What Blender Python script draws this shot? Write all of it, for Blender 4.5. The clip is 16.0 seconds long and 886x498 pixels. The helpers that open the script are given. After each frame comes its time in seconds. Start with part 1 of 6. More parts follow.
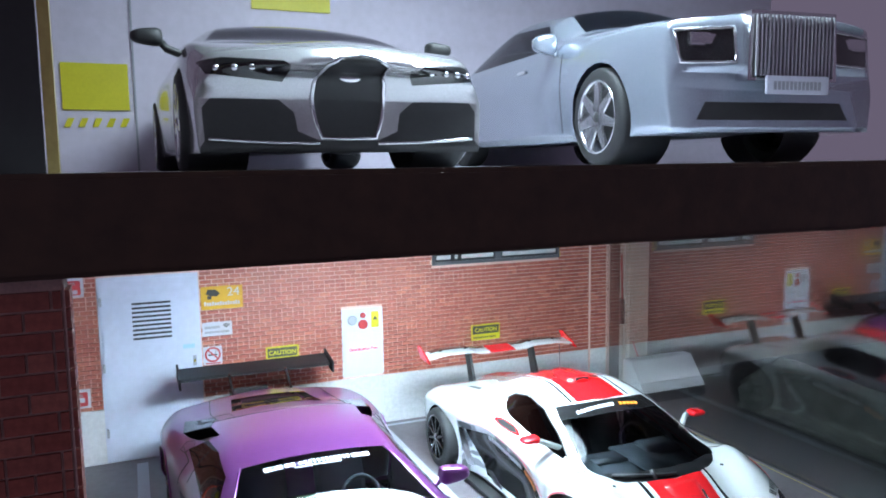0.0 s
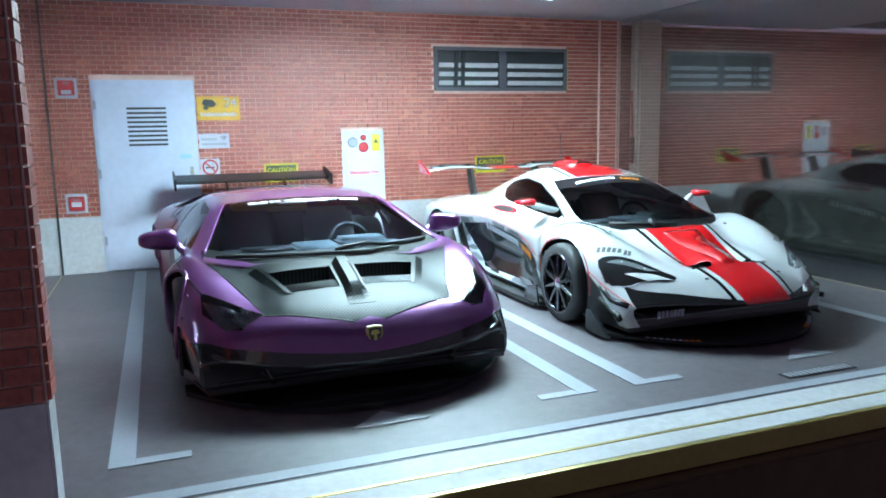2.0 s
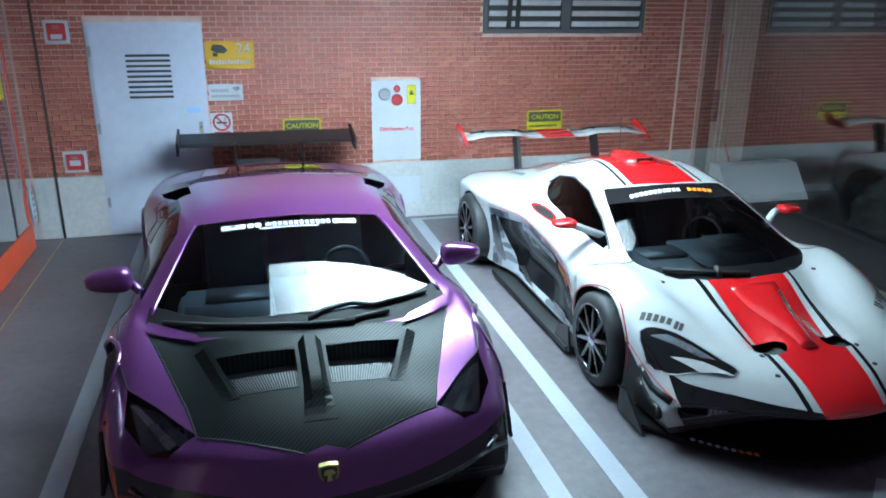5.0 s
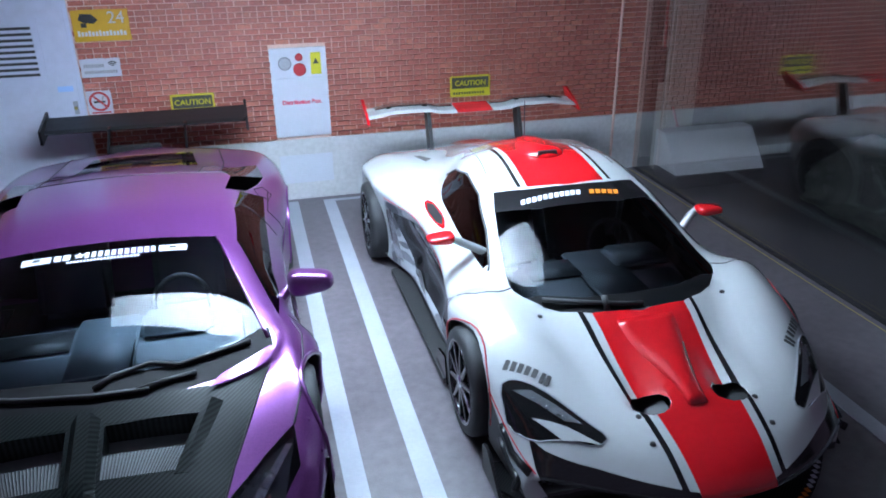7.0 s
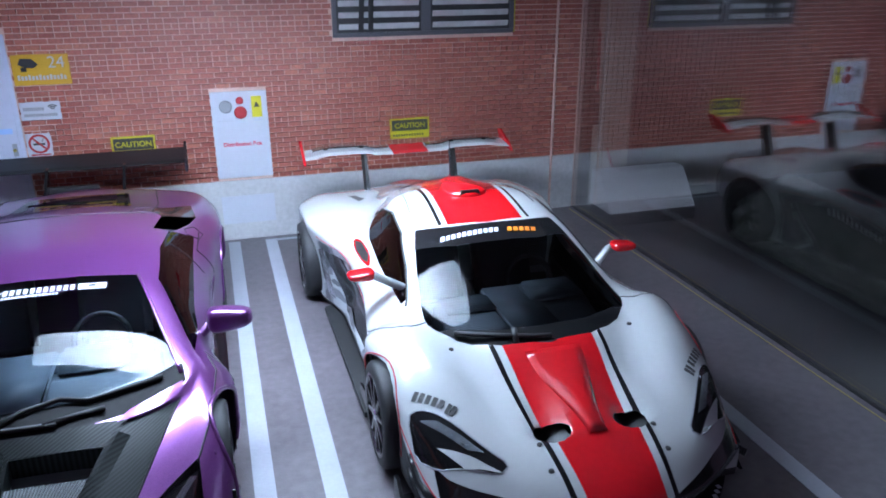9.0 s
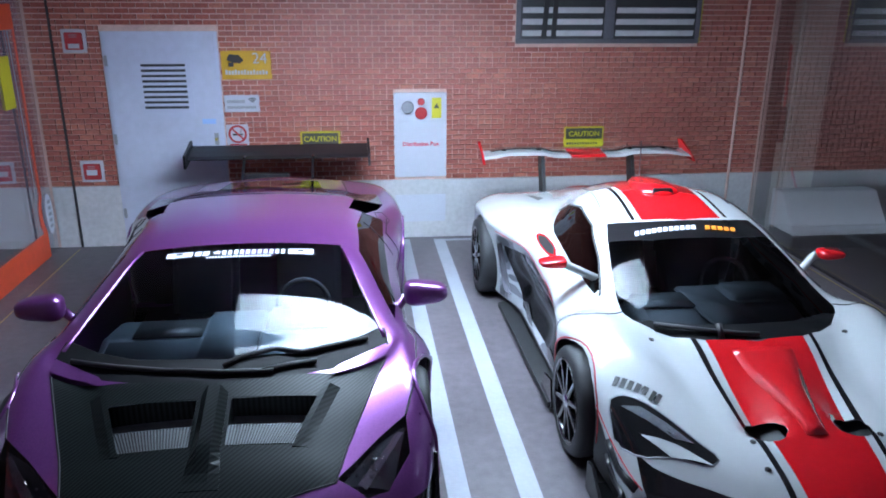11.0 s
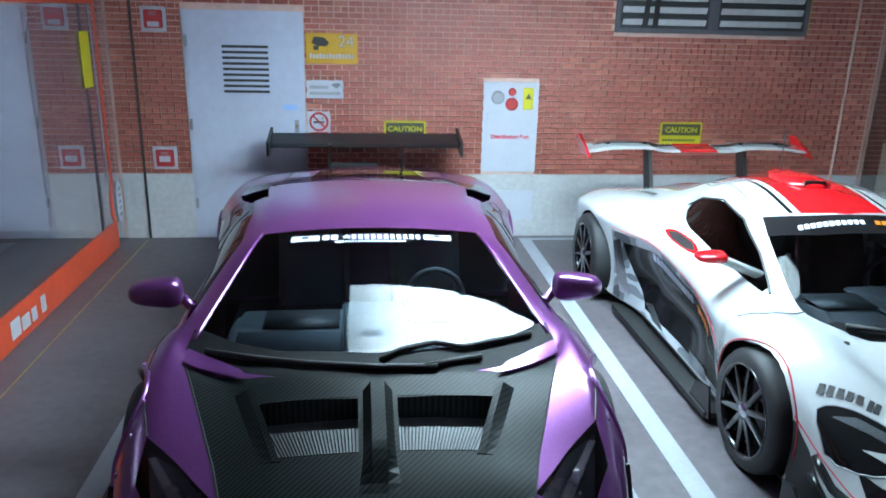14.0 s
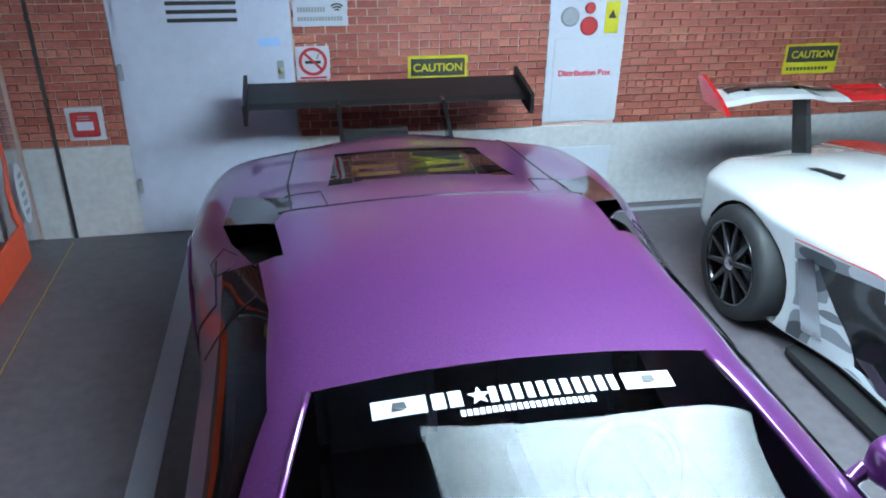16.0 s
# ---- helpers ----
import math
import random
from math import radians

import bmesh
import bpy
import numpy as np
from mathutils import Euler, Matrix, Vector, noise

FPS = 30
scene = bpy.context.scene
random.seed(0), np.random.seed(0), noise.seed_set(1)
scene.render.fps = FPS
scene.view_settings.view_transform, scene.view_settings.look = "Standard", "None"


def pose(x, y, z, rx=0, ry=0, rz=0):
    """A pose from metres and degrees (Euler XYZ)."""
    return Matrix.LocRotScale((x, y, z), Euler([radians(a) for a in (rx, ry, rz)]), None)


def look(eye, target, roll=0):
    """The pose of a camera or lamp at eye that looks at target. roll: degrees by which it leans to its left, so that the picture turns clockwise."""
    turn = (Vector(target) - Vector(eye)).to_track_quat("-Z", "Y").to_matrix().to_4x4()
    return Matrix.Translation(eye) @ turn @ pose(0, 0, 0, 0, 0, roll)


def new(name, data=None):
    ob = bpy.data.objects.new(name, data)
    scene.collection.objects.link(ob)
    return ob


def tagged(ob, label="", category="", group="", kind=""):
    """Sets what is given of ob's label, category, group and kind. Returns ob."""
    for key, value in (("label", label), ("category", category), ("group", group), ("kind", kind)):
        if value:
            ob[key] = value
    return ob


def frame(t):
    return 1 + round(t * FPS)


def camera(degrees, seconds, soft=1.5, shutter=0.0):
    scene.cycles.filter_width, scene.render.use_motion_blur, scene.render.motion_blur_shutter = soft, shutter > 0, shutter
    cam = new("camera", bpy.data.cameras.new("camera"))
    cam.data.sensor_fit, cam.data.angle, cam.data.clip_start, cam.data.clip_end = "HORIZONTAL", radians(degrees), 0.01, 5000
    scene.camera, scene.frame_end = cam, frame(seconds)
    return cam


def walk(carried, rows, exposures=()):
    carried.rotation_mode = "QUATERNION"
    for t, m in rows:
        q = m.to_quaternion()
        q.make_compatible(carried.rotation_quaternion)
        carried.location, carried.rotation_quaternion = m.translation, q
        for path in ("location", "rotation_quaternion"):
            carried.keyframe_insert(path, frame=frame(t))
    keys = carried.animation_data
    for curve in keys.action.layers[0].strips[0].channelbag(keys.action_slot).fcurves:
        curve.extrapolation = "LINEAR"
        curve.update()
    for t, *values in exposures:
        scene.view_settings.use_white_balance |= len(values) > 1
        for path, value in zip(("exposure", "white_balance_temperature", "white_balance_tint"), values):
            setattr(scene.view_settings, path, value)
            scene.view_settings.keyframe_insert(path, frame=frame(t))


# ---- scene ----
cam = camera(60.86, 16.0, soft=1.8)
EXPOSURES = [(0, 0.35, 6450, 11), (0.5, 0.35, 6400, 7), (1, 0.32, 6250, 2), (2.5, 0.38, 6150, 1), (4, 0.06, 6150, 0), (6.5, -0.55, 6100, 16), (8, -0.65, 6000, 25), (12.5, -0.45, 6150, 13), (13.5, -0.40, 6200, 7), (14.5, -0.38, 6300, 9), (16, -0.5, 6300, 9)]
PATH = [
    (0, (-0.0126, 0.0789, 0.1994), (0.0631, 0.2626, 0.1769), -0.8),
    (0.5, (-0.0168, 0.0673, 0.1637), (0.0561, 0.252, 0.1396), -1.4),
    (1, (-0.0204, 0.0649, 0.139), (0.051, 0.2498, 0.1122), -1.3),
    (1.5, (-0.0028, 0.0787, 0.1048), (0.0682, 0.2634, 0.0752), -1.1),
    (2, (-0.0002, 0.0717, 0.0901), (0.0692, 0.2567, 0.0591), -1.1),
    (2.5, (-0.0018, 0.0751, 0.0846), (0.0667, 0.2601, 0.052), -1.1),
    (3, (0.0035, 0.0896, 0.0955), (0.0709, 0.2742, 0.0585), -0.9),
    (3.5, (0.0221, 0.1075, 0.1175), (0.0861, 0.2918, 0.0736), -0.6),
    (4, (0.0344, 0.1154, 0.1267), (0.0933, 0.2998, 0.0762), 0.2),
    (6.5, (0.0886, 0.1711, 0.1625), (0.1276, 0.3504, 0.083), -0.2),
    (7, (0.1142, 0.1742, 0.1618), (0.1596, 0.351, 0.0801), -0.6),
    (7.5, (0.1395, 0.1702, 0.1633), (0.1935, 0.3449, 0.0823), -0.6),
    (8, (0.1446, 0.1666, 0.1638), (0.2044, 0.3408, 0.0858), -0.5),
    (10.5, (0.1051, 0.1559, 0.1583), (0.135, 0.3427, 0.0932), 0.6),
    (11, (0.105, 0.161, 0.1462), (0.1269, 0.3495, 0.0829), 0.3),
    (11.5, (0.0918, 0.165, 0.1267), (0.108, 0.3544, 0.0646), 0.1),
    (12, (0.0887, 0.1622, 0.1047), (0.1015, 0.3525, 0.0444), 0.0),
    (12.5, (0.0841, 0.1597, 0.0791), (0.0965, 0.351, 0.022), 0.1),
    (13, (0.0783, 0.1652, 0.081), (0.0923, 0.3572, 0.0266), 0.5),
    (13.5, (0.0743, 0.181, 0.1032), (0.0914, 0.3724, 0.0476), 1.0),
    (14, (0.0612, 0.1886, 0.1297), (0.0812, 0.3782, 0.0694), 1.4),
    (14.5, (0.0574, 0.2045, 0.1408), (0.0806, 0.391, 0.0723), 1.6),
    (15, (0.0616, 0.2475, 0.1352), (0.088, 0.4298, 0.0572), 1.7),
    (15.5, (0.0449, 0.2864, 0.1349), (0.0751, 0.4648, 0.0497), 1.8),
    (16, (0.0302, 0.3274, 0.1361), (0.0637, 0.5024, 0.0452), 0.9),
]
walk(cam, [(t, look(eye, target, roll)) for t, eye, target, roll in PATH], EXPOSURES)

K = 1 / 18  # the cars are 1:18 models; their parts are given at full size


# ---- world and light ----
world = bpy.data.worlds.new("world")
scene.world = world
world.use_nodes = True
world.node_tree.nodes["Background"].inputs[0].default_value = (0.50, 0.42, 0.62, 1)
world.node_tree.nodes["Background"].inputs[1].default_value = 0.21


# ---- materials ----
def material(name, base, rough=0.5, metal=0.0, coat=0.0, vary=0.08, scale=60.0, bump=0.0, bump_scale=400.0, spec=0.5, second=None, blend=0.0):
    """A principled material with tone variation at two scales and a fine bump."""
    m = bpy.data.materials.new(name)
    m.use_nodes = True
    n, l = m.node_tree.nodes, m.node_tree.links
    p = n["Principled BSDF"]
    p.inputs["Roughness"].default_value, p.inputs["Metallic"].default_value = rough, metal
    p.inputs["Coat Weight"].default_value, p.inputs["Coat Roughness"].default_value = coat, 0.04
    p.inputs["Specular IOR Level"].default_value = spec
    co = n.new("ShaderNodeTexCoord")
    big, fine = n.new("ShaderNodeTexNoise"), n.new("ShaderNodeTexNoise")
    for node, sc in ((big, scale), (fine, scale * 9)):
        node.inputs["Scale"].default_value, node.inputs["Detail"].default_value = sc, 4
        l.new(co.outputs["Object"], node.inputs["Vector"])
    mix = n.new("ShaderNodeMath")
    mix.operation = "MULTIPLY_ADD"
    mix.inputs[1].default_value = 0.5
    l.new(big.outputs["Fac"], mix.inputs[0])
    half = n.new("ShaderNodeMath")
    half.operation, half.inputs[1].default_value = "MULTIPLY", 0.5
    l.new(fine.outputs["Fac"], half.inputs[0])
    l.new(half.outputs[0], mix.inputs[2])
    ramp = n.new("ShaderNodeMix")
    ramp.data_type = "RGBA"
    lo = [max(0, c * (1 - vary)) for c in base]
    hi = list(second) if second else [min(1, c * (1 + vary)) for c in base]
    ramp.inputs["A"].default_value, ramp.inputs["B"].default_value = (*lo, 1), (*hi, 1)
    span = n.new("ShaderNodeMapRange")
    span.inputs["From Min"].default_value, span.inputs["From Max"].default_value = 0.35, 0.65
    l.new(mix.outputs[0], span.inputs["Value"])
    l.new(span.outputs[0], ramp.inputs["Factor"])
    l.new(ramp.outputs["Result"], p.inputs["Base Color"])
    if bump:
        b, t = n.new("ShaderNodeBump"), n.new("ShaderNodeTexNoise")
        t.inputs["Scale"].default_value, t.inputs["Detail"].default_value = bump_scale, 6
        l.new(co.outputs["Object"], t.inputs["Vector"])
        b.inputs["Strength"].default_value, b.inputs["Distance"].default_value = bump, 0.001
        l.new(t.outputs["Fac"], b.inputs["Height"])
        l.new(b.outputs["Normal"], p.inputs["Normal"])
    return m


def brick_material(name, random_from):
    """Brick print: each brick its own tone, speckled."""
    m = material(name, (0.30, 0.10, 0.085), 0.5, vary=0.2, scale=300)
    n, l = m.node_tree.nodes, m.node_tree.links
    p = n["Principled BSDF"]
    src = n.new("ShaderNodeObjectInfo" if random_from == "object" else "ShaderNodeNewGeometry")
    out = src.outputs["Random" if random_from == "object" else "Random Per Island"]
    ramp = n.new("ShaderNodeValToRGB")
    e = ramp.color_ramp.elements
    e[0].position, e[0].color = 0.0, (0.31, 0.080, 0.058, 1)
    e[1].position, e[1].color = 1.0, (0.54, 0.19, 0.13, 1)
    e.new(0.45).color = (0.42, 0.120, 0.085, 1)
    e.new(0.8).color = (0.36, 0.115, 0.085, 1)
    l.new(out, ramp.inputs["Fac"])
    mul = n.new("ShaderNodeMix")
    mul.data_type, mul.blend_type = "RGBA", "MULTIPLY"
    mul.inputs["Factor"].default_value = 0.6
    t = n.new("ShaderNodeTexNoise")
    t.inputs["Scale"].default_value, t.inputs["Detail"].default_value = 700, 5
    co = n.new("ShaderNodeTexCoord")
    l.new(co.outputs["Object"], t.inputs["Vector"])
    br = n.new("ShaderNodeMapRange")
    br.inputs["From Min"].default_value, br.inputs["From Max"].default_value = 0.3, 0.7
    br.inputs["To Min"].default_value, br.inputs["To Max"].default_value = 0.55, 1.25
    l.new(t.outputs["Fac"], br.inputs["Value"])
    l.new(ramp.outputs["Color"], mul.inputs["A"])
    l.new(br.outputs[0], mul.inputs["B"])
    l.new(mul.outputs["Result"], p.inputs["Base Color"])
    return m


def flake_paint(name, base, flake, rough):
    """Metallic model paint: fine flakes under clear lacquer."""
    m = material(name, base, rough, metal=0.6, coat=1.0, vary=0.06, scale=2600, second=flake)
    return m


def clear_sheet(name, tint, ior, rough=0.01, haze=0.0, sheet=0.0):
    """A clear sheet: it lets the view through with a tint and mirrors by its gloss."""
    m = bpy.data.materials.new(name)
    m.use_nodes = True
    n, l = m.node_tree.nodes, m.node_tree.links
    n.remove(n["Principled BSDF"])
    tr, gl, mix, fr = n.new("ShaderNodeBsdfTransparent"), n.new("ShaderNodeBsdfGlossy"), n.new("ShaderNodeMixShader"), n.new("ShaderNodeFresnel")
    tr.inputs["Color"].default_value = (*tint, 1)
    gl.inputs["Roughness"].default_value = rough
    gl.inputs["Color"].default_value = (0.95, 0.95, 0.97, 1)
    fr.inputs["IOR"].default_value = ior
    if sheet:
        face, power, gain = n.new("ShaderNodeLayerWeight"), n.new("ShaderNodeMath"), n.new("ShaderNodeMath")
        power.operation, power.inputs[1].default_value = "POWER", 2.0
        gain.operation, gain.inputs[1].default_value, gain.inputs[2].default_value = "MULTIPLY_ADD", sheet, 0.04
        l.new(face.outputs["Facing"], power.inputs[0])
        l.new(power.outputs[0], gain.inputs[0])
        l.new(gain.outputs[0], mix.inputs["Fac"])
    else:
        l.new(fr.outputs[0], mix.inputs["Fac"])
    l.new(tr.outputs[0], mix.inputs[1])
    l.new(gl.outputs[0], mix.inputs[2])
    last = mix
    # Whitish haze put into the sheet's colour as a patchy diffuse share.
    if haze:
        d, mix2, t, r = n.new("ShaderNodeBsdfDiffuse"), n.new("ShaderNodeMixShader"), n.new("ShaderNodeTexNoise"), n.new("ShaderNodeMapRange")
        d.inputs["Color"].default_value = (0.5, 0.5, 0.52, 1)
        t.inputs["Scale"].default_value, t.inputs["Detail"].default_value = 30, 8
        r.inputs["From Min"].default_value, r.inputs["From Max"].default_value, r.inputs["To Max"].default_value = 0.4, 0.8, haze
        l.new(t.outputs["Fac"], r.inputs["Value"])
        l.new(r.outputs[0], mix2.inputs["Fac"])
        l.new(mix.outputs[0], mix2.inputs[1])
        l.new(d.outputs[0], mix2.inputs[2])
        last = mix2
    l.new(last.outputs[0], n["Material Output"].inputs["Surface"])
    return m


def glow(name, colour, strength):
    m = bpy.data.materials.new(name)
    m.use_nodes = True
    p = m.node_tree.nodes["Principled BSDF"]
    p.inputs["Emission Color"].default_value, p.inputs["Emission Strength"].default_value = (*colour, 1), strength
    return m


def weave(name, dark, light, size, rough, coat):
    """Woven carbon fibre: a fine diagonal twill."""
    m = material(name, dark, rough, metal=0.0, coat=coat, vary=0.1, spec=0.09)
    n, l = m.node_tree.nodes, m.node_tree.links
    p = n["Principled BSDF"]
    co, mp, w = n.new("ShaderNodeTexCoord"), n.new("ShaderNodeMapping"), n.new("ShaderNodeTexWave")
    mp.inputs["Rotation"].default_value = (0, 0, 0.785)
    l.new(co.outputs["Object"], mp.inputs["Vector"])
    l.new(mp.outputs[0], w.inputs["Vector"])
    w.inputs["Scale"].default_value, w.inputs["Distortion"].default_value = size, 0.0
    mix = n.new("ShaderNodeMix")
    mix.data_type = "RGBA"
    mix.inputs["A"].default_value, mix.inputs["B"].default_value = (*dark, 1), (*light, 1)
    l.new(w.outputs["Fac"], mix.inputs["Factor"])
    l.new(mix.outputs["Result"], p.inputs["Base Color"])
    b = n.new("ShaderNodeBump")
    b.inputs["Strength"].default_value, b.inputs["Distance"].default_value = 0.05, 0.0003
    l.new(w.outputs["Fac"], b.inputs["Height"])
    l.new(b.outputs["Normal"], p.inputs["Normal"])
    return m


def camo(name):
    """Swept dazzle print: silver and charcoal patches with hard edges."""
    m = material(name, (0.06, 0.065, 0.075), 0.3, coat=0.6, vary=0.1)
    n, l = m.node_tree.nodes, m.node_tree.links
    co, mp, t, st, mix = n.new("ShaderNodeTexCoord"), n.new("ShaderNodeMapping"), n.new("ShaderNodeTexNoise"), n.new("ShaderNodeValToRGB"), n.new("ShaderNodeMix")
    mp.inputs["Scale"].default_value, mp.inputs["Rotation"].default_value = (1, 0.45, 1.3), (0.5, 0, 0)
    t.inputs["Scale"].default_value, t.inputs["Detail"].default_value = 95, 0.5
    e = st.color_ramp.elements
    st.color_ramp.interpolation = "CONSTANT"
    e[0].position, e[0].color = 0.0, (0.045, 0.05, 0.06, 1)
    e[1].position, e[1].color = 0.40, (0.17, 0.18, 0.20, 1)
    e.new(0.50).color = (0.42, 0.44, 0.47, 1)
    e.new(0.60).color = (0.11, 0.12, 0.135, 1)
    l.new(co.outputs["Object"], mp.inputs["Vector"])
    l.new(mp.outputs[0], t.inputs["Vector"])
    l.new(t.outputs["Fac"], st.inputs["Fac"])
    l.new(st.outputs["Color"], n["Principled BSDF"].inputs["Base Color"])
    return m


CAMO = camo("camo_print")
BRICK, BRICK_FAR = brick_material("brick", "object"), brick_material("brick_joined", "island")
MORTAR = material("mortar", (0.68, 0.48, 0.42), 0.7, vary=0.15, scale=200, bump=0.2)
CONCRETE = material("concrete", (0.53, 0.53, 0.54), 0.55, vary=0.13, scale=40, bump=0.03)
FLOOR = material("floor_print", (0.108, 0.094, 0.104), 0.42, vary=0.22, scale=28, bump=0.12, bump_scale=1500)
LINE = material("line_white", (0.31, 0.325, 0.37), 0.45, vary=0.06, scale=80)
CEIL = material("ceiling_paint", (0.44, 0.43, 0.46), 0.5, vary=0.05, scale=30)
DARKWOOD = material("dark_wood", (0.062, 0.034, 0.017), 0.5, vary=0.3, scale=18, bump=0.1)
BLACK = material("black_gloss", (0.008, 0.008, 0.009), 0.16, coat=0.6, vary=0.1)
MATT = material("black_matt", (0.014, 0.014, 0.015), 0.55, vary=0.15)
COWL = material("cowl_black", (0.005, 0.005, 0.006), 0.6, vary=0.15, spec=0.15)
RUBBER = material("rubber", (0.022, 0.022, 0.024), 0.65, vary=0.2, scale=200)
WHITE = material("white_plate", (0.55, 0.57, 0.64), 0.4, vary=0.03)
DOORP = material("door_paint", (0.52, 0.55, 0.67), 0.42, vary=0.06, scale=25)
YELLOW = material("yellow_print", (0.60, 0.34, 0.015), 0.45, vary=0.05)
LEMON = material("lemon_print", (0.60, 0.54, 0.02), 0.45, vary=0.05)
REDP = material("red_print", (0.45, 0.03, 0.035), 0.45, vary=0.1)
CARTON = material("white_carton", (0.85, 0.86, 0.88), 0.5, vary=0.03)
PINK = material("pink_print", (0.70, 0.06, 0.12), 0.45, vary=0.1)
GREY = material("grey_print", (0.30, 0.31, 0.34), 0.5, vary=0.1)
DARKP = material("dark_print", (0.03, 0.03, 0.032), 0.5, vary=0.2)
BLUEP = material("blue_print", (0.35, 0.55, 0.85), 0.5, vary=0.05)
GOLD = material("gold_trim", (0.42, 0.34, 0.12), 0.35, metal=0.6, vary=0.1)
ORANGE = material("orange_band", (0.75, 0.085, 0.03), 0.4, vary=0.08, scale=30)
SILVER = material("silver_metal", (0.62, 0.62, 0.64), 0.25, metal=1.0, vary=0.05)
GREYPL = material("dark_grey_plastic", (0.10, 0.10, 0.115), 0.35, vary=0.1)
HOUSING = material("lamp_housing", (0.36, 0.38, 0.41), 0.22, metal=0.4, vary=0.1)
CHROME = material("grille_chrome", (0.52, 0.52, 0.55), 0.25, metal=0.6, vary=0.05)
PURPLE = flake_paint("purple_paint", (0.132, 0.034, 0.160), (0.19, 0.053, 0.218), 0.28)
WHITEC = material("white_car_paint", (0.50, 0.525, 0.53), 0.26, coat=1.0, vary=0.015)
REDC = material("red_car_paint", (0.62, 0.008, 0.012), 0.25, coat=1.0, vary=0.04)
MESHM = material("scoop_mesh_grey", (0.10, 0.11, 0.115), 0.45, vary=0.1, scale=200)
ENGINE = material("engine_yellow", (0.75, 0.62, 0.10), 0.3, metal=0.3, vary=0.15, scale=300)
LAMPIN = material("lamp_reflector", (0.24, 0.26, 0.28), 0.25, metal=0.6, vary=0.2, scale=120)
ORANGEC = material("orange_letters", (0.75, 0.22, 0.02), 0.4, vary=0.05)
CARBON = weave("carbon_hood", (0.002, 0.003, 0.003), (0.015, 0.018, 0.018), 300, 0.36, 0.0)
CARBON2 = weave("carbon_trim", (0.006, 0.006, 0.007), (0.020, 0.020, 0.022), 380, 0.36, 0.35)
DASH = material("dashboard_grey", (0.12, 0.14, 0.155), 0.5, vary=0.15, scale=80)
SEAM = material("panel_gap", (0.012, 0.008, 0.014), 0.6, vary=0.1)
SILVERC = flake_paint("silver_paint", (0.30, 0.34, 0.41), (0.40, 0.44, 0.52), 0.24)
SILVERB = flake_paint("pale_silver_paint", (0.38, 0.38, 0.39), (0.50, 0.50, 0.51), 0.22)
GLASSC = clear_sheet("car_glass", (0.62, 0.69, 0.75), 1.30, 0.012)
GLASSD = clear_sheet("dark_car_glass", (0.05, 0.05, 0.06), 1.33)
LENS = clear_sheet("lamp_lens", (0.88, 0.90, 0.93), 1.5)
ACRYL = clear_sheet("acrylic", (0.95, 0.95, 0.95), 1.5, 0.003, 0.012, 1.25)
ACRYL2 = clear_sheet("acrylic_left", (0.90, 0.91, 0.94), 1.5, 0.006, 0.07, 1.2)
LED_UP = glow("led_upper", (0.70, 0.89, 1.0), 47.0)
LED = glow("led", (0.665, 0.89, 1.0), 66.0)
_n, _l = LED.node_tree.nodes, LED.node_tree.links
_co, _sep, _abs, _map = _n.new("ShaderNodeTexCoord"), _n.new("ShaderNodeSeparateXYZ"), _n.new("ShaderNodeMath"), _n.new("ShaderNodeMapRange")
_abs.operation = "ABSOLUTE"
_map.interpolation_type = "SMOOTHSTEP"
for _k, _v in (("From Min", 0.035), ("From Max", 0.086), ("To Min", 93.0), ("To Max", 26.0)):
    _map.inputs[_k].default_value = _v
_l.new(_co.outputs["Object"], _sep.inputs[0])
_l.new(_sep.outputs["X"], _abs.inputs[0])
_l.new(_abs.outputs[0], _map.inputs["Value"])
_l.new(_map.outputs[0], _n["Principled BSDF"].inputs["Emission Strength"])


# ---- mesh helpers ----
def finish(name, bm, mat, smooth=False):
    me = bpy.data.meshes.new(name)
    bmesh.ops.recalc_face_normals(bm, faces=bm.faces[:])
    for f in bm.faces:
        f.smooth = smooth
    bm.to_mesh(me)
    bm.free()
    me.materials.append(mat)
    return me


def part(name, bm, mat, parent, label="", smooth=False, k=1.0):
    """Links a bmesh as one mesh object under a thing or a part."""
    if k != 1.0:
        bmesh.ops.scale(bm, vec=(k, k, k), verts=bm.verts[:])
    ob = new(name, finish(name, bm, mat, smooth))
    ob.parent = parent
    if label:
        tagged(ob, label)
    return ob


def thing(name, label, category, m=Matrix.Identity(4), group="", kind=""):
    ob = new(name)
    ob.empty_display_size = 0.02
    ob.matrix_basis = m
    return tagged(ob, label, category, group, kind)


def structure(name, bm, mat, label, category, smooth=False):
    ob = new(name, finish(name, bm, mat, smooth))
    return tagged(ob, label, category, kind="structure")


def box(x0, x1, y0, y1, z0, z1, bev=0.0, bm=None):
    bm = bm or bmesh.new()
    v = [bm.verts.new((x, y, z)) for x in (x0, x1) for y in (y0, y1) for z in (z0, z1)]
    fs = [bm.faces.new([v[i] for i in q]) for q in ((0, 1, 3, 2), (4, 6, 7, 5), (0, 4, 5, 1), (2, 3, 7, 6), (0, 2, 6, 4), (1, 5, 7, 3))]
    if bev:
        es = {e for f in fs for e in f.edges}
        bmesh.ops.bevel(bm, geom=list(es), offset=bev, segments=2, affect="EDGES")
    return bm


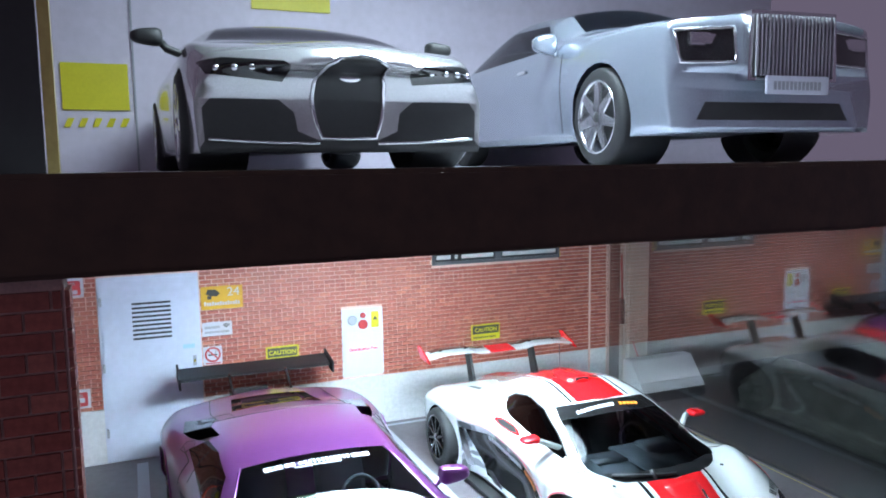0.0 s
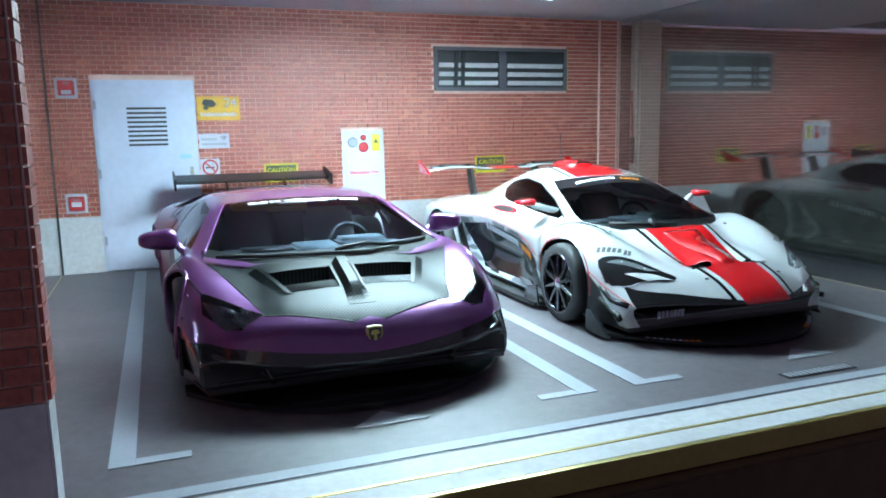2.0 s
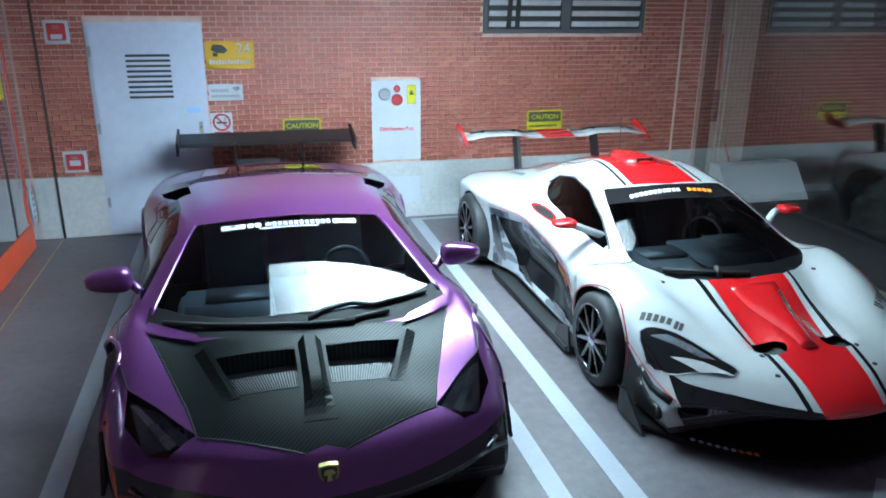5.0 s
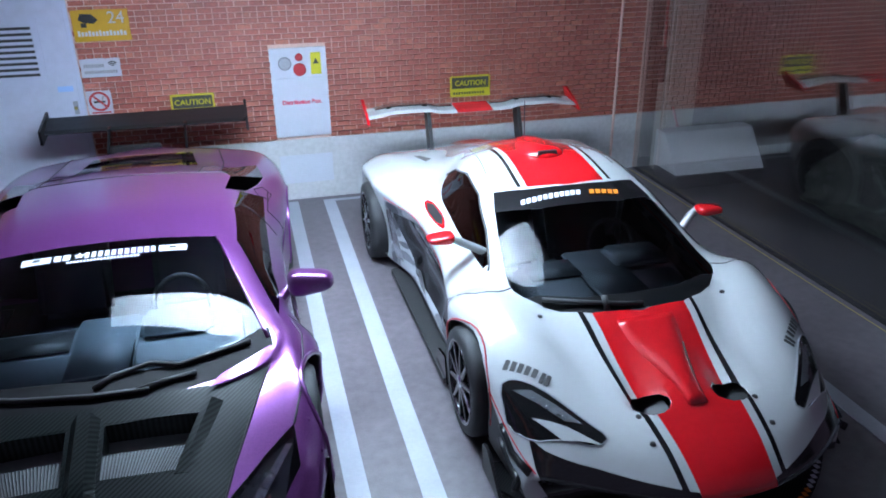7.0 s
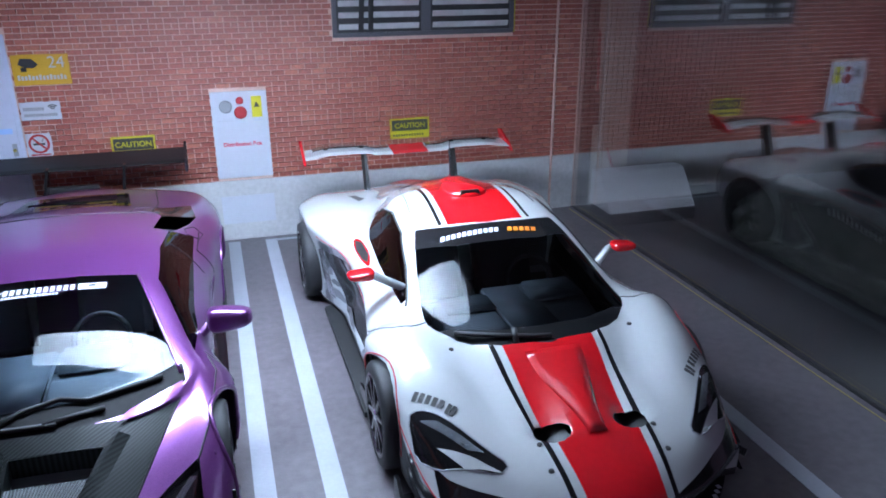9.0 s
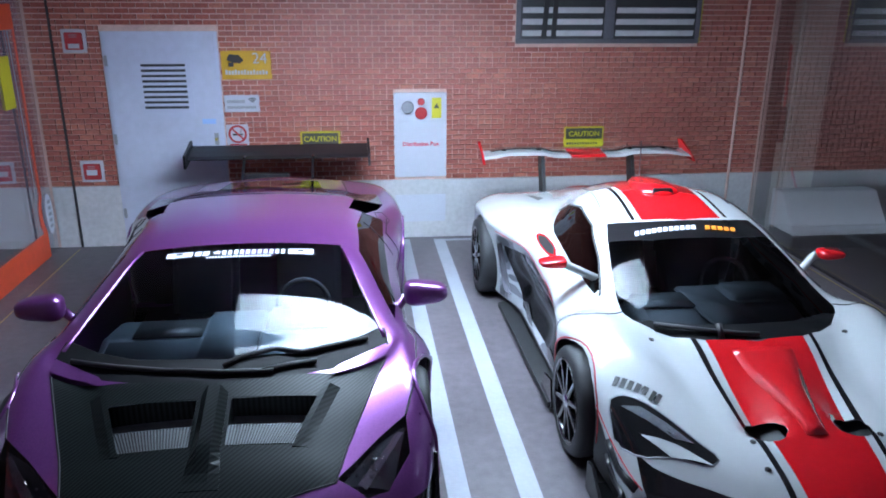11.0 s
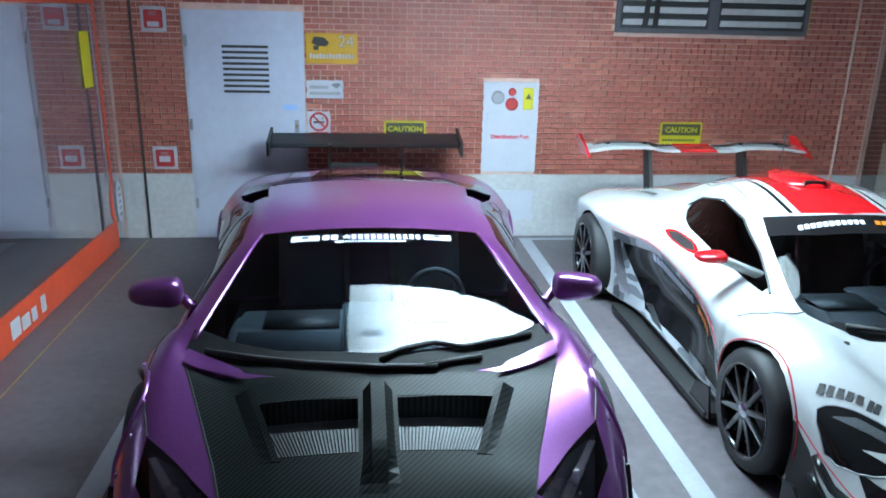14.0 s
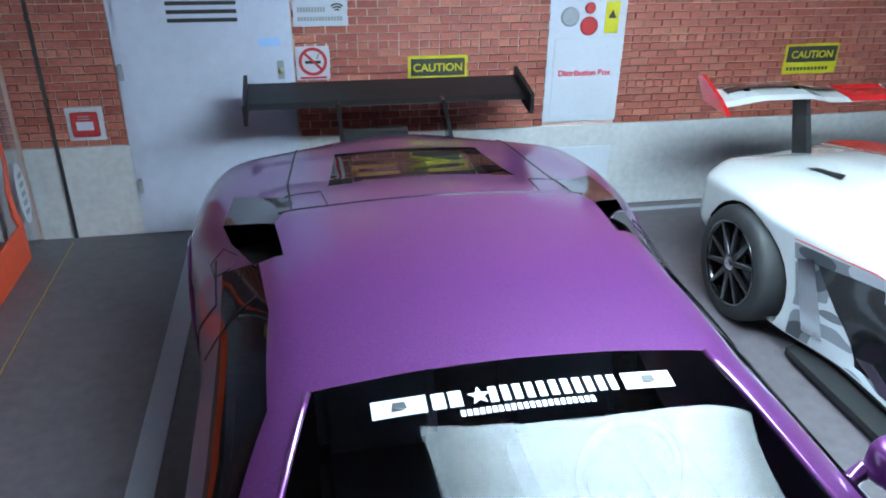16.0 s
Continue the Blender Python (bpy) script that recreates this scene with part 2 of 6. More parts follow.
def prism(points, axis, a, b, bm=None):
    """A flat outline drawn out along an axis from a to b. points: 2D, in the order of the other two axes."""
    bm = bm or bmesh.new()
    put = {"x": lambda p, h: (h, p[0], p[1]), "y": lambda p, h: (p[0], h, p[1]), "z": lambda p, h: (p[0], p[1], h)}[axis]
    lo, hi = [bm.verts.new(put(p, a)) for p in points], [bm.verts.new(put(p, b)) for p in points]
    bm.faces.new(lo), bm.faces.new(hi[::-1])
    for i in range(len(points)):
        j = (i + 1) % len(points)
        bm.faces.new((lo[i], lo[j], hi[j], hi[i]))
    return bm


def lathe(profile, seg=40, axis="x", closed=False, bm=None):
    """Turns (radius, along) pairs about an axis."""
    bm = bm or bmesh.new()
    rings = []
    for r, h in profile:
        ring = []
        for i in range(seg):
            a = 2 * math.pi * i / seg
            c, s = r * math.cos(a), r * math.sin(a)
            ring.append(bm.verts.new({"x": (h, c, s), "y": (c, h, s), "z": (c, s, h)}[axis]))
        rings.append(ring)
    pairs = list(zip(rings, rings[1:])) + ([(rings[-1], rings[0])] if closed else [])
    for p, q in pairs:
        for i in range(seg):
            j = (i + 1) % seg
            bm.faces.new((p[i], p[j], q[j], q[i]))
    return bm


def tube(points, r, seg=6, bm=None):
    """A round rod along a line of points."""
    bm = bm or bmesh.new()
    pts = [Vector(p) for p in points]
    last = None
    for i, p in enumerate(pts):
        d = (pts[min(i + 1, len(pts) - 1)] - pts[max(i - 1, 0)]).normalized()
        u = d.cross(Vector((0, 0, 1)))
        u = u.normalized() if u.length > 1e-4 else Vector((1, 0, 0))
        w = u.cross(d)
        ring = [bm.verts.new(p + r * (math.cos(2 * math.pi * k / seg) * u + math.sin(2 * math.pi * k / seg) * w)) for k in range(seg)]
        if last:
            for k in range(seg):
                bm.faces.new((last[k], last[(k + 1) % seg], ring[(k + 1) % seg], ring[k]))
        else:
            bm.faces.new(ring)
        last = ring
    bm.faces.new(last[::-1])
    return bm


def words(text, size, align="CENTER", bold=0.0):
    """A bmesh of flat lettering in the xz plane, facing -y."""
    c = bpy.data.curves.new("lettering", "FONT")
    c.body, c.size, c.align_x, c.align_y = text, size, align, "CENTER"
    c.extrude, c.offset = size * 0.01, size * bold
    ob = bpy.data.objects.new("lettering", c)
    scene.collection.objects.link(ob)
    me = bpy.data.meshes.new_from_object(ob.evaluated_get(bpy.context.evaluated_depsgraph_get()))
    bm = bmesh.new()
    bm.from_mesh(me)
    bpy.data.objects.remove(ob)
    bpy.data.meshes.remove(me)
    bmesh.ops.rotate(bm, cent=(0, 0, 0), matrix=Matrix.Rotation(math.pi / 2, 3, "X"), verts=bm.verts[:])
    return bm


def moved(bm, x=0, y=0, z=0):
    bmesh.ops.translate(bm, vec=(x, y, z), verts=bm.verts[:])
    return bm


# ---- the display case ----
WALL, LEFT, RIGHT, TOP, FRONT = 0.6225, -0.076, 0.364, 0.177, 0.2385
floor = structure("floor", box(LEFT - 0.001, RIGHT, FRONT, WALL, -0.006, 0.0), FLOOR, "grey printed car park floor with white bay lines", "floor")
structure("ceiling", box(LEFT - 0.04, 0.60, 0.2515, WALL + 0.01, TOP, TOP + 0.004), CEIL, "pale grey ceiling of the lit display case", "ceiling")
wall_north = structure("wall_north", box(LEFT - 0.004, RIGHT + 0.004, WALL + 0.0004, WALL + 0.006, 0.0, TOP), MORTAR, "red brick printed back wall with pale joints", "wall")
structure("shelf_board", box(-0.5, 0.75, 0.245, 0.25, 0.1775, 0.1985, 0.0012), DARKWOOD, "dark brown wooden shelf edge between two compartments", "shelf")
structure("shelf_deck", box(-0.5, 0.75, 0.2505, 0.64, 0.1815, 0.197), DARKWOOD, "dark wooden shelf deck under the upper models", "shelf")
structure("base_board", box(-0.5, 0.75, 0.232, 0.66, -0.03, -0.0065, 0.001), DARKWOOD, "dark wooden base under the display", "shelf")
structure("ledge", box(LEFT - 0.03, RIGHT, 0.2365, 0.2383, -0.006, 0.0008), GOLD, "thin metal ledge along the front edge", "trim")


def floor_line(x0, x1, y0, y1, name="bay_line", mat=LINE, h=0.0003):
    return part(name, box(x0, x1, y0, y1, 0.0001, h), mat, floor)


# bay lines: a pair between the cars, one at each outer side, with short feet
floor_line(-0.0187, -0.0117, 0.2868, 0.613)
floor_line(-0.0116, 0.0033, 0.2868, 0.2912)
floor_line(0.1296, 0.1366, 0.2870, 0.617)
floor_line(0.1150, 0.1295, 0.2870, 0.2914)
floor_line(0.1518, 0.1588, 0.2868, 0.616)
floor_line(0.1589, 0.1727, 0.2868, 0.2910)
floor_line(0.1589, 0.305, 0.6125, 0.616)
floor_line(0.3045, 0.3115, 0.2868, 0.616)
floor_line(0.2905, 0.3044, 0.2868, 0.2910)
floor_line(LEFT + 0.05, RIGHT - 0.0005, 0.2618, 0.2672, "front_line")
floor_line(LEFT + 0.05, RIGHT - 0.0005, 0.2395, 0.2600, "front_margin", CONCRETE)
floor_line(LEFT + 0.05, RIGHT - 0.0005, 0.2478, 0.2490, "gold_line", GOLD, 0.0005)
floor_line(0.3600, 0.3606, 0.262, 0.617, "gold_line", GOLD)
floor_line(-0.0640, -0.0635, 0.32, 0.617, "gold_line", GOLD)
for ax in (0.0625, 0.2345):
    part("arrow", prism([(ax - 0.0125, 0.2876), (ax + 0.0125, 0.2876), (ax, 0.2990)], "z", 0.0001, 0.0003), LINE, floor)
drain = thing("floor_drain", "dark slotted drain grating in the floor", "drain", pose(0.222, 0.2735, 0))
part("frame", box(-0.016, 0.016, -0.0028, 0.0028, 0.0001, 0.0004), DARKP, drain)
for i in range(13):
    part("slot", box(-0.0150 + i * 0.00235, -0.0136 + i * 0.00235, -0.002, 0.002, 0.0004, 0.0006), GREY, drain)

# concrete dado with its seams, low hatch and the pipe
DADO = 0.0378
dado = part("dado", box(LEFT, RIGHT, WALL - 0.0004, WALL + 0.0002, 0.0, DADO), CONCRETE, wall_north, "grey concrete dado")
part("hatch", box(0.1283, 0.1600, WALL - 0.0008, WALL - 0.0003, 0.0105, 0.0282, 0.0002), WHITE, wall_north, "pale grey low hatch")
part("pipe", tube([(0.3465, WALL - 0.001, 0.0), (0.3465, WALL - 0.001, TOP)], 0.0009, 8), MORTAR, wall_north, "thin wall pipe")
part("seam", box(-0.0640, -0.0628, WALL - 0.0012, WALL - 0.0001, 0.0, TOP), DARKP, wall_north)

# openings of the brick field: (x0, x1, z0, z1)
HOLES = [(-0.0375, 0.0275, 0.0, 0.1275), (0.2015, 0.3160, 0.1200, 0.1535), (0.1284, 0.1600, 0.0400, 0.0912)]
COURSE, LENGTH, JOINT = 0.00308, 0.0080, 0.00062


def brick_field(x0, x1, z0, z1, holes, course, length):
    """Running bond: (x0, x1, z0, z1) of each brick, clipped by the holes."""
    out, row, z = [], 0, z0
    while z + course * 0.8 < z1:
        x = x0 - (length / 2 if row % 2 else 0)
        while x < x1:
            w = length * (0.5 if (row % 6 == 5) else 1.0)
            a, b = max(x, x0), min(x + w, x1)
            spans = [(a, b)]
            for h0, h1, k0, k1 in holes:
                if z + course > k0 and z < k1:
                    spans = [s for p, q in spans for s in ((p, min(q, h0)), (max(p, h1), q)) if s[1] - s[0] > 0.0015]
            out += [(p + JOINT / 2, q - JOINT / 2, z + JOINT / 2, z + course - JOINT / 2) for p, q in spans if q - p > 0.0015]
            x += w
        z, row = z + course, row + 1
    return out


# door of pale painted steel
door = thing("door_1", "closed pale lilac steel door with louvre and frame in brick wall", "door", pose(0, WALL, 0), kind="structure")
part("frame", box(-0.0372, 0.0272, -0.0006, 0.0003, 0.0002, 0.1272, 0.0002), DOORP, door)
part("leaf", box(-0.0350, 0.0250, -0.0016, -0.0007, 0.0006, 0.1250, 0.0003), DOORP, door)
vent = part("louvre_frame", box(-0.0196, 0.0116, -0.0023, -0.0017, 0.0795, 0.1140, 0.0002), DOORP, door)
part("louvre_back", box(-0.0166, 0.0086, -0.0025, -0.00235, 0.0830, 0.1108), DOORP, door)
for i in range(9):
    part("louvre_slot", box(-0.0163, 0.0083, -0.0028, -0.0026, 0.0838 + i * 0.0030, 0.0852 + i * 0.0030), DARKP, door)
for z in (0.018, 0.063, 0.108):
    part("hinge", box(-0.0362, -0.0346, -0.0022, -0.0006, z, z + 0.006, 0.0003), GREY, door)
part("lock_plate", box(0.0212, 0.0236, -0.0021, -0.0017, 0.062, 0.069), GREY, door)
part("handle", moved(lathe([(0.0002, 0.0), (0.0009, -0.0003), (0.0009, -0.0014), (0.0002, -0.0016)], 12, "y"), 0.0224, -0.0021, 0.0655), GOLD, door, smooth=True)
part("label", box(0.0150, 0.0228, -0.0019, -0.0017, 0.0745, 0.0775), BLUEP, door, "pale blue sticker")


def plate(name, label, x0, x1, z0, z1, mat, edge=None, category="sign"):
    ob = thing(name, label, category, pose((x0 + x1) / 2, WALL, (z0 + z1) / 2))
    w, h = (x1 - x0) / 2, (z1 - z0) / 2
    part("plate", box(-w, w, -0.0009, -0.0002, -h, h, 0.0002), mat, ob)
    return ob, w, h


def bar(ob, x0, x1, z0, z1, mat, name="bar", y=-0.0011):
    return part(name, box(x0, x1, y, y + 0.0002, z0, z1), mat, ob)


for z0, nm in ((0.1153, "call_point"), (0.0404, "alarm_box")):
    ob, w, h = plate(nm, "white plate with a red fire alarm box on bricks", -0.0580, -0.0446, z0, z0 + 0.0131, WHITE)
    part("red_case", box(-w * 0.72, w * 0.72, -0.0022, -0.0009, -h * 0.72, h * 0.72, 0.0004), REDP, ob, "red case")
    bar(ob, -w * 0.45, w * 0.45, -h * 0.3 if z0 < 0.1 else -h * 0.6, h * 0.2 if z0 < 0.1 else -h * 0.2, WHITE, "window", -0.0024)
    for i in range(2):
        bar(ob, -w * 0.3, w * 0.3, h * (0.32 + 0.16 * i), h * (0.38 + 0.16 * i), GREY, "bar", -0.0024)
ob, w, h = plate("camera_sign", "yellow camera surveillance sign with white figures", 0.0284, 0.0569, 0.1001, 0.1164, YELLOW)
part("lettering", moved(words("24", 0.0088), 0.0078, -0.0012, 0.0036), WHITE, ob)
part("camera_mark", prism([(-0.011, 0.0030), (-0.0095, 0.0062), (-0.004, 0.0058), (-0.0012, 0.0028), (-0.0035, 0.0010), (-0.008, 0.0014)], "y", -0.0013, -0.0010), DARKP, ob)
part("camera_mount", box(-0.0100, -0.0072, -0.0013, -0.0010, -0.0008, 0.0014), DARKP, ob)
for i in range(14):
    bar(ob, -0.0122 + i * 0.00176, -0.0110 + i * 0.00176, -0.0054, -0.0032 + 0.0006 * (i % 3 == 0), WHITE)
ob, w, h = plate("wireless_sign", "white wireless network sign with dark wording", 0.0282, 0.0487, 0.0811, 0.0912, WHITE)
for i in range(10):
    bar(ob, -0.0085 + i * 0.00105, -0.0077 + i * 0.00105, 0.0002, 0.0020, GREY)
for i in range(15):
    bar(ob, -0.0085 + i * 0.00112, -0.0076 + i * 0.00112, -0.0030, -0.0015, GREY)
for r in (0.0008, 0.0018, 0.0028):
    arc = [(0.0062 + (r + d) * math.cos(a), 0.0 + (r + d) * math.sin(a)) for d, aa in ((0.0, (0.8, 1.2, 1.57, 1.94, 2.34)), (0.0006, (2.34, 1.94, 1.57, 1.2, 0.8))) for a in aa]
    part("wave", prism(arc, "y", -0.0012, -0.0010), DARKP, ob)
ob, w, h = plate("no_smoking_sign", "white square sign with red ring and bar", 0.0281, 0.0411, 0.0609, 0.0740, WHITE)
ring = lathe([(0.0042, -0.0011), (0.0054, -0.0011), (0.0054, -0.0009), (0.0042, -0.0009)], 32, "y", True)
part("ring", moved(ring, 0, -0.0002, 0.0006), REDP, ob)
part("slash", prism([(-0.0035, 0.0036), (-0.0028, 0.0043), (0.0036, -0.0021), (0.0029, -0.0028)], "y", -0.0014, -0.0012), REDP, ob)
part("cigarette", box(-0.003, 0.003, -0.0011, -0.0010, -0.0002, 0.0009), DARKP, ob)
part("smoke", prism([(0.0012, 0.0014), (0.0019, 0.0014), (0.0028, 0.0036), (0.0019, 0.0034)], "y", -0.0011, -0.0010), GREY, ob)
bar(ob, -0.005, 0.005, -0.0060, -0.0052, REDP)
for x0, x1, z1 in ((0.0713, 0.0953, 0.0690), (0.2346, 0.2604, 0.0698)):
    ob, w, h = plate("caution_sign", "yellow and black caution sign on brick wall", x0, x1, z1 - 0.0130, z1, LEMON)
    tagged(ob, group="caution signs on the brick wall")
    part("black_field", box(-w + 0.0012, w - 0.0012, -0.0012, -0.0010, -h + 0.0052, h - 0.0011), DARKP, ob)
    part("lettering", moved(words("CAUTION", 0.0044, bold=0.02), 0, -0.00135, 0.0018), LEMON, ob)
    for i in range(12):
        bar(ob, -w + 0.002 + i * 0.0017, -w + 0.0031 + i * 0.0017, -h + 0.0016, -h + 0.0030, DARKP)
ob, w, h = plate("distribution_box", "white electrical distribution box with dials and red wording", 0.1280, 0.1604, 0.0397, 0.0916, WHITE, category="electrical box")
part("door", box(-0.0135, 0.0128, -0.0016, -0.0010, -0.0235, 0.0088, 0.0002), WHITE, ob, "white cover door")
for x, z, r, mt, nm in ((-0.0078, 0.0172, 0.0038, GREY, "gauge"), (0.0004, 0.0205, 0.0022, REDP, "lamp"), (0.0004, 0.0135, 0.0037, REDP, "button")):
    part(nm, moved(lathe([(0.0001, -0.0018), (r * 0.8, -0.0018), (r, -0.0014), (r, -0.0009)], 24, "y"), x, 0, z), mt, ob, smooth=False)
bar(ob, 0.0070, 0.0128, 0.0105, 0.0228, LEMON, "warning_label")
part("triangle", prism([(0.0082, 0.0165), (0.0116, 0.0165), (0.0099, 0.0198)], "y", -0.0014, -0.0012), DARKP, ob)
part("lettering", moved(words("Distribution Box", 0.0033, bold=0.035), 0.0, -0.0019, -0.0052), PINK, ob)
# vent grille high in the wall
vg = thing("vent_grille", "dark grey slatted ventilation grille in brick wall", "vent", pose(0.2588, WALL, 0.1367))
part("backing", box(-0.0570, 0.0570, -0.0003, 0.0002, -0.0163, 0.0163), DARKP, vg)
for a, b, c, d in ((-0.0572, 0.0572, 0.0140, 0.0165), (-0.0572, 0.0572, -0.0165, -0.0140), (-0.0572, -0.0545, -0.0139, 0.0139), (0.0545, 0.0572, -0.0139, 0.0139), (-0.0030, 0.0030, -0.0139, 0.0139)):
    part("frame", box(a, b, -0.0020, -0.0004, c, d, 0.0002), GREYPL, vg)
for sx in (-0.0288, 0.0288):
    for i in range(3):
        bm = box(-0.0245, 0.0245, -0.0016, -0.0008, -0.0017, 0.0017)
        bmesh.ops.rotate(bm, cent=(0, -0.0012, 0), matrix=Matrix.Rotation(0.4, 3, "X"), verts=bm.verts[:])
        part("slat", moved(bm, sx, 0, -0.0105 + i * 0.0066), CONCRETE, vg, "pale slat")
for x0, tilt in ((-0.042, 0.0016), (-0.036, 0.0009)):
    part("strut", prism([(x0, -0.0135), (x0 + 0.003, -0.0135), (x0 + 0.003 + tilt, 0.0135), (x0 + tilt, 0.0135)], "y", -0.0030, -0.0022), MATT, vg)
part("edge", box(0.0573, 0.0582, -0.0008, -0.0002, -0.0163, 0.0163), LEMON, vg, "yellow edge")

# ceiling lamp: a grey housing with a white diffuser under it
lamp = thing("ceiling_light", "long rectangular LED ceiling lamp with grey housing", "lamp", pose(0.1330, 0.4480, TOP))
part("housing", prism([(-0.0215, -0.0001), (0.0215, -0.0001), (0.0212, -0.0124), (-0.0212, -0.0124)], "x", -0.0860, 0.0860), HOUSING, lamp)
part("diffuser", box(-0.0855, 0.0855, -0.0207, 0.0207, -0.0142, -0.0125, 0.0006), LED, lamp, "glowing white diffuser")
for sx in (-1, 1):
    part("end_cap", box(sx * 0.0870 - 0.0009, sx * 0.0870 + 0.0009, -0.0215, 0.0215, -0.0126, -0.0002, 0.0004), HOUSING, lamp)

# brick-faced pillar at the front corner
PX0, PX1, PY0, PY1 = -0.0500, -0.0268, 0.2520, 0.2600
pillar = structure("pillar", box(PX0, PX1, PY0, PY1, 0.0, TOP - 0.0002), MORTAR, "brick-faced front pillar with grey foot and pale edge", "pillar")
part("foot", box(PX0 - 0.0004, PX1, PY0 - 0.0012, PY0 - 0.0001, 0.0, 0.0325), CONCRETE, pillar, "grey concrete foot")
part("pale_edge", box(PX1 + 0.0001, PX1 + 0.0007, PY0 - 0.0012, PY1, 0.0, 0.0325), CONCRETE, pillar, "pale lit edge of the foot")
part("reveal", box(PX1 + 0.0001, PX1 + 0.0004, PY0 - 0.0006, PY1, 0.0326, TOP - 0.0003), MORTAR, pillar, "pale mortar reveal")

# side sheets
side_r = thing("acrylic_side", "clear acrylic side panel mirroring the white car", "acrylic panel", kind="structure")
part("sheet", box(RIGHT + 0.0005, RIGHT + 0.0020, 0.262, WALL, -0.004, TOP - 0.0005), ACRYL, side_r)
side_l = thing("acrylic_side", "clear acrylic side panel with an orange printed border", "acrylic panel", kind="structure")
part("sheet", box(LEFT - 0.0020, LEFT - 0.0005, 0.262, WALL - 0.003, 0.0, TOP - 0.0005), ACRYL2, side_l)
part("lower_band", box(LEFT - 0.0004, LEFT, 0.262, 0.606, 0.0002, 0.0150), ORANGE, side_l, "orange printed band")
part("upper_band", box(LEFT - 0.0004, LEFT, 0.262, 0.606, 0.1290, 0.1420), ORANGE, side_l, "orange printed band")
for z0, z1, y0, y1 in ((0.030, 0.129, 0.5985, 0.6060),):
    part("upright_band", prism([(y0 + 0.0035, 0.0151), (y0 + 0.0010, 0.020), (y0 + 0.0012, 0.030), (y0 + 0.0052, 0.038), (y0 + 0.0060, 0.1289), (y1, 0.1289), (y1 - 0.0004, 0.037), (y0 + 0.0045, 0.030), (y0 + 0.0045, 0.022), (y1, 0.0151)], "x", LEFT - 0.0004, LEFT), ORANGE, side_l, "orange printed border")
part("inner_outline", prism([(0.5975, 0.037), (0.5988, 0.037), (0.5972, 0.1288), (0.5960, 0.1288)], "x", LEFT + 0.0001, LEFT + 0.0003), LINE, side_l)
emblem = part("emblem", prism([(0.6112 + 0.0046 * math.cos(a), 0.0245 + 0.0120 * math.sin(a)) for a in (2 * math.pi * k / 28 for k in range(28))], "x", LEFT + 0.0004, LEFT + 0.0008), WHITE, side_l, "pale oval emblem")
for k in range(5):
    part("emblem_slot", box(LEFT + 0.0009, LEFT + 0.0011, 0.6092, 0.6128, 0.0165 + 0.0036 * k, 0.0183 + 0.0036 * k), GREY, emblem)
part("yellow_label", box(LEFT, LEFT + 0.0003, 0.5800, 0.5925, 0.0890, 0.1160), LEMON, side_l, "yellow printed label")
for i, (w, h) in enumerate(((0.0080, 0.0075), (0.0072, 0.0056), (0.0045, 0.0056), (0.0045, 0.0072))):
    part("letter_bar", box(LEFT, LEFT + 0.0003, 0.500 - 0.0095 * (3 - i), 0.500 - 0.0095 * (3 - i) + w, 0.0035, 0.0035 + h), WHITE, side_l)

# beyond the right sheet: the unlit neighbour compartment
box_w = thing("white_box", "small white lidded carton with a black base beyond the acrylic", "box", pose(0.3978, 0.588, 0))
part("base", box(-0.0302, 0.0335, -0.0152, 0.0122, 0.0, 0.0088, 0.0006), MATT, box_w)
part("carton", prism([(-0.0150, 0.0090), (0.014, 0.0090), (0.014, 0.0318), (0.0030, 0.0318)], "x", -0.030, 0.033), CARTON, box_w)
structure("side_floor", box(RIGHT + 0.0025, 0.75, FRONT, 0.66, -0.0062, 0.0), MATT, "black floor of the neighbouring compartment", "floor")
structure("side_back", box(0.3700, 0.75, WALL + 0.02, WALL + 0.024, 0.0, TOP), DARKWOOD, "dark back of the neighbouring compartment", "wall")
BEIGE = material("beige_paint", (0.42, 0.40, 0.33), 0.55, vary=0.12, scale=40)
structure("beige_post", box(0.3735, 0.3960, 0.6040, 0.618, 0.0, TOP - 0.0005, 0.002), BEIGE, "pale beige upright post beyond the panel", "post")
SHEETM = material("murky_sheet", (0.10, 0.105, 0.095), 0.45, vary=0.3, scale=60, bump=0.3)
sheet = thing("plastic_sheet", "crumpled grey translucent sheet beyond the acrylic", "plastic sheet", pose(0, 0, 0))
bm = bmesh.new()
grid = []
for i in range(41):
    f = i / 40
    y = 0.535 - 0.20 * f
    topz = 0.022 + 0.030 * min(1, f * 5) - 0.012 * max(0, f - 0.25)
    grid.append([bm.verts.new((0.432 + 0.004 * noise.noise((y * 60, j * 0.5, 0)), y, topz * j / 10)) for j in range(11)])
for a, b in zip(grid, grid[1:]):
    for j in range(10):
        bm.faces.new((a[j], b[j], b[j + 1], a[j + 1]))
bmesh.ops.solidify(bm, geom=bm.faces[:], thickness=0.001)
part("sheet", bm, SHEETM, sheet, smooth=True)
cable = thing("red_cable", "thin dark red cable hanging beyond the acrylic", "cable", pose(0, 0, 0))
part("cord", tube([(0.372, 0.612, 0.120), (0.373, 0.611, 0.075), (0.377, 0.606, 0.052), (0.384, 0.602, 0.030), (0.388, 0.600, 0.001)], 0.0009), REDP, cable, smooth=True)
part("plug", box(0.3705, 0.3755, 0.6085, 0.6135, 0.060, 0.082, 0.0008), MATT, cable)

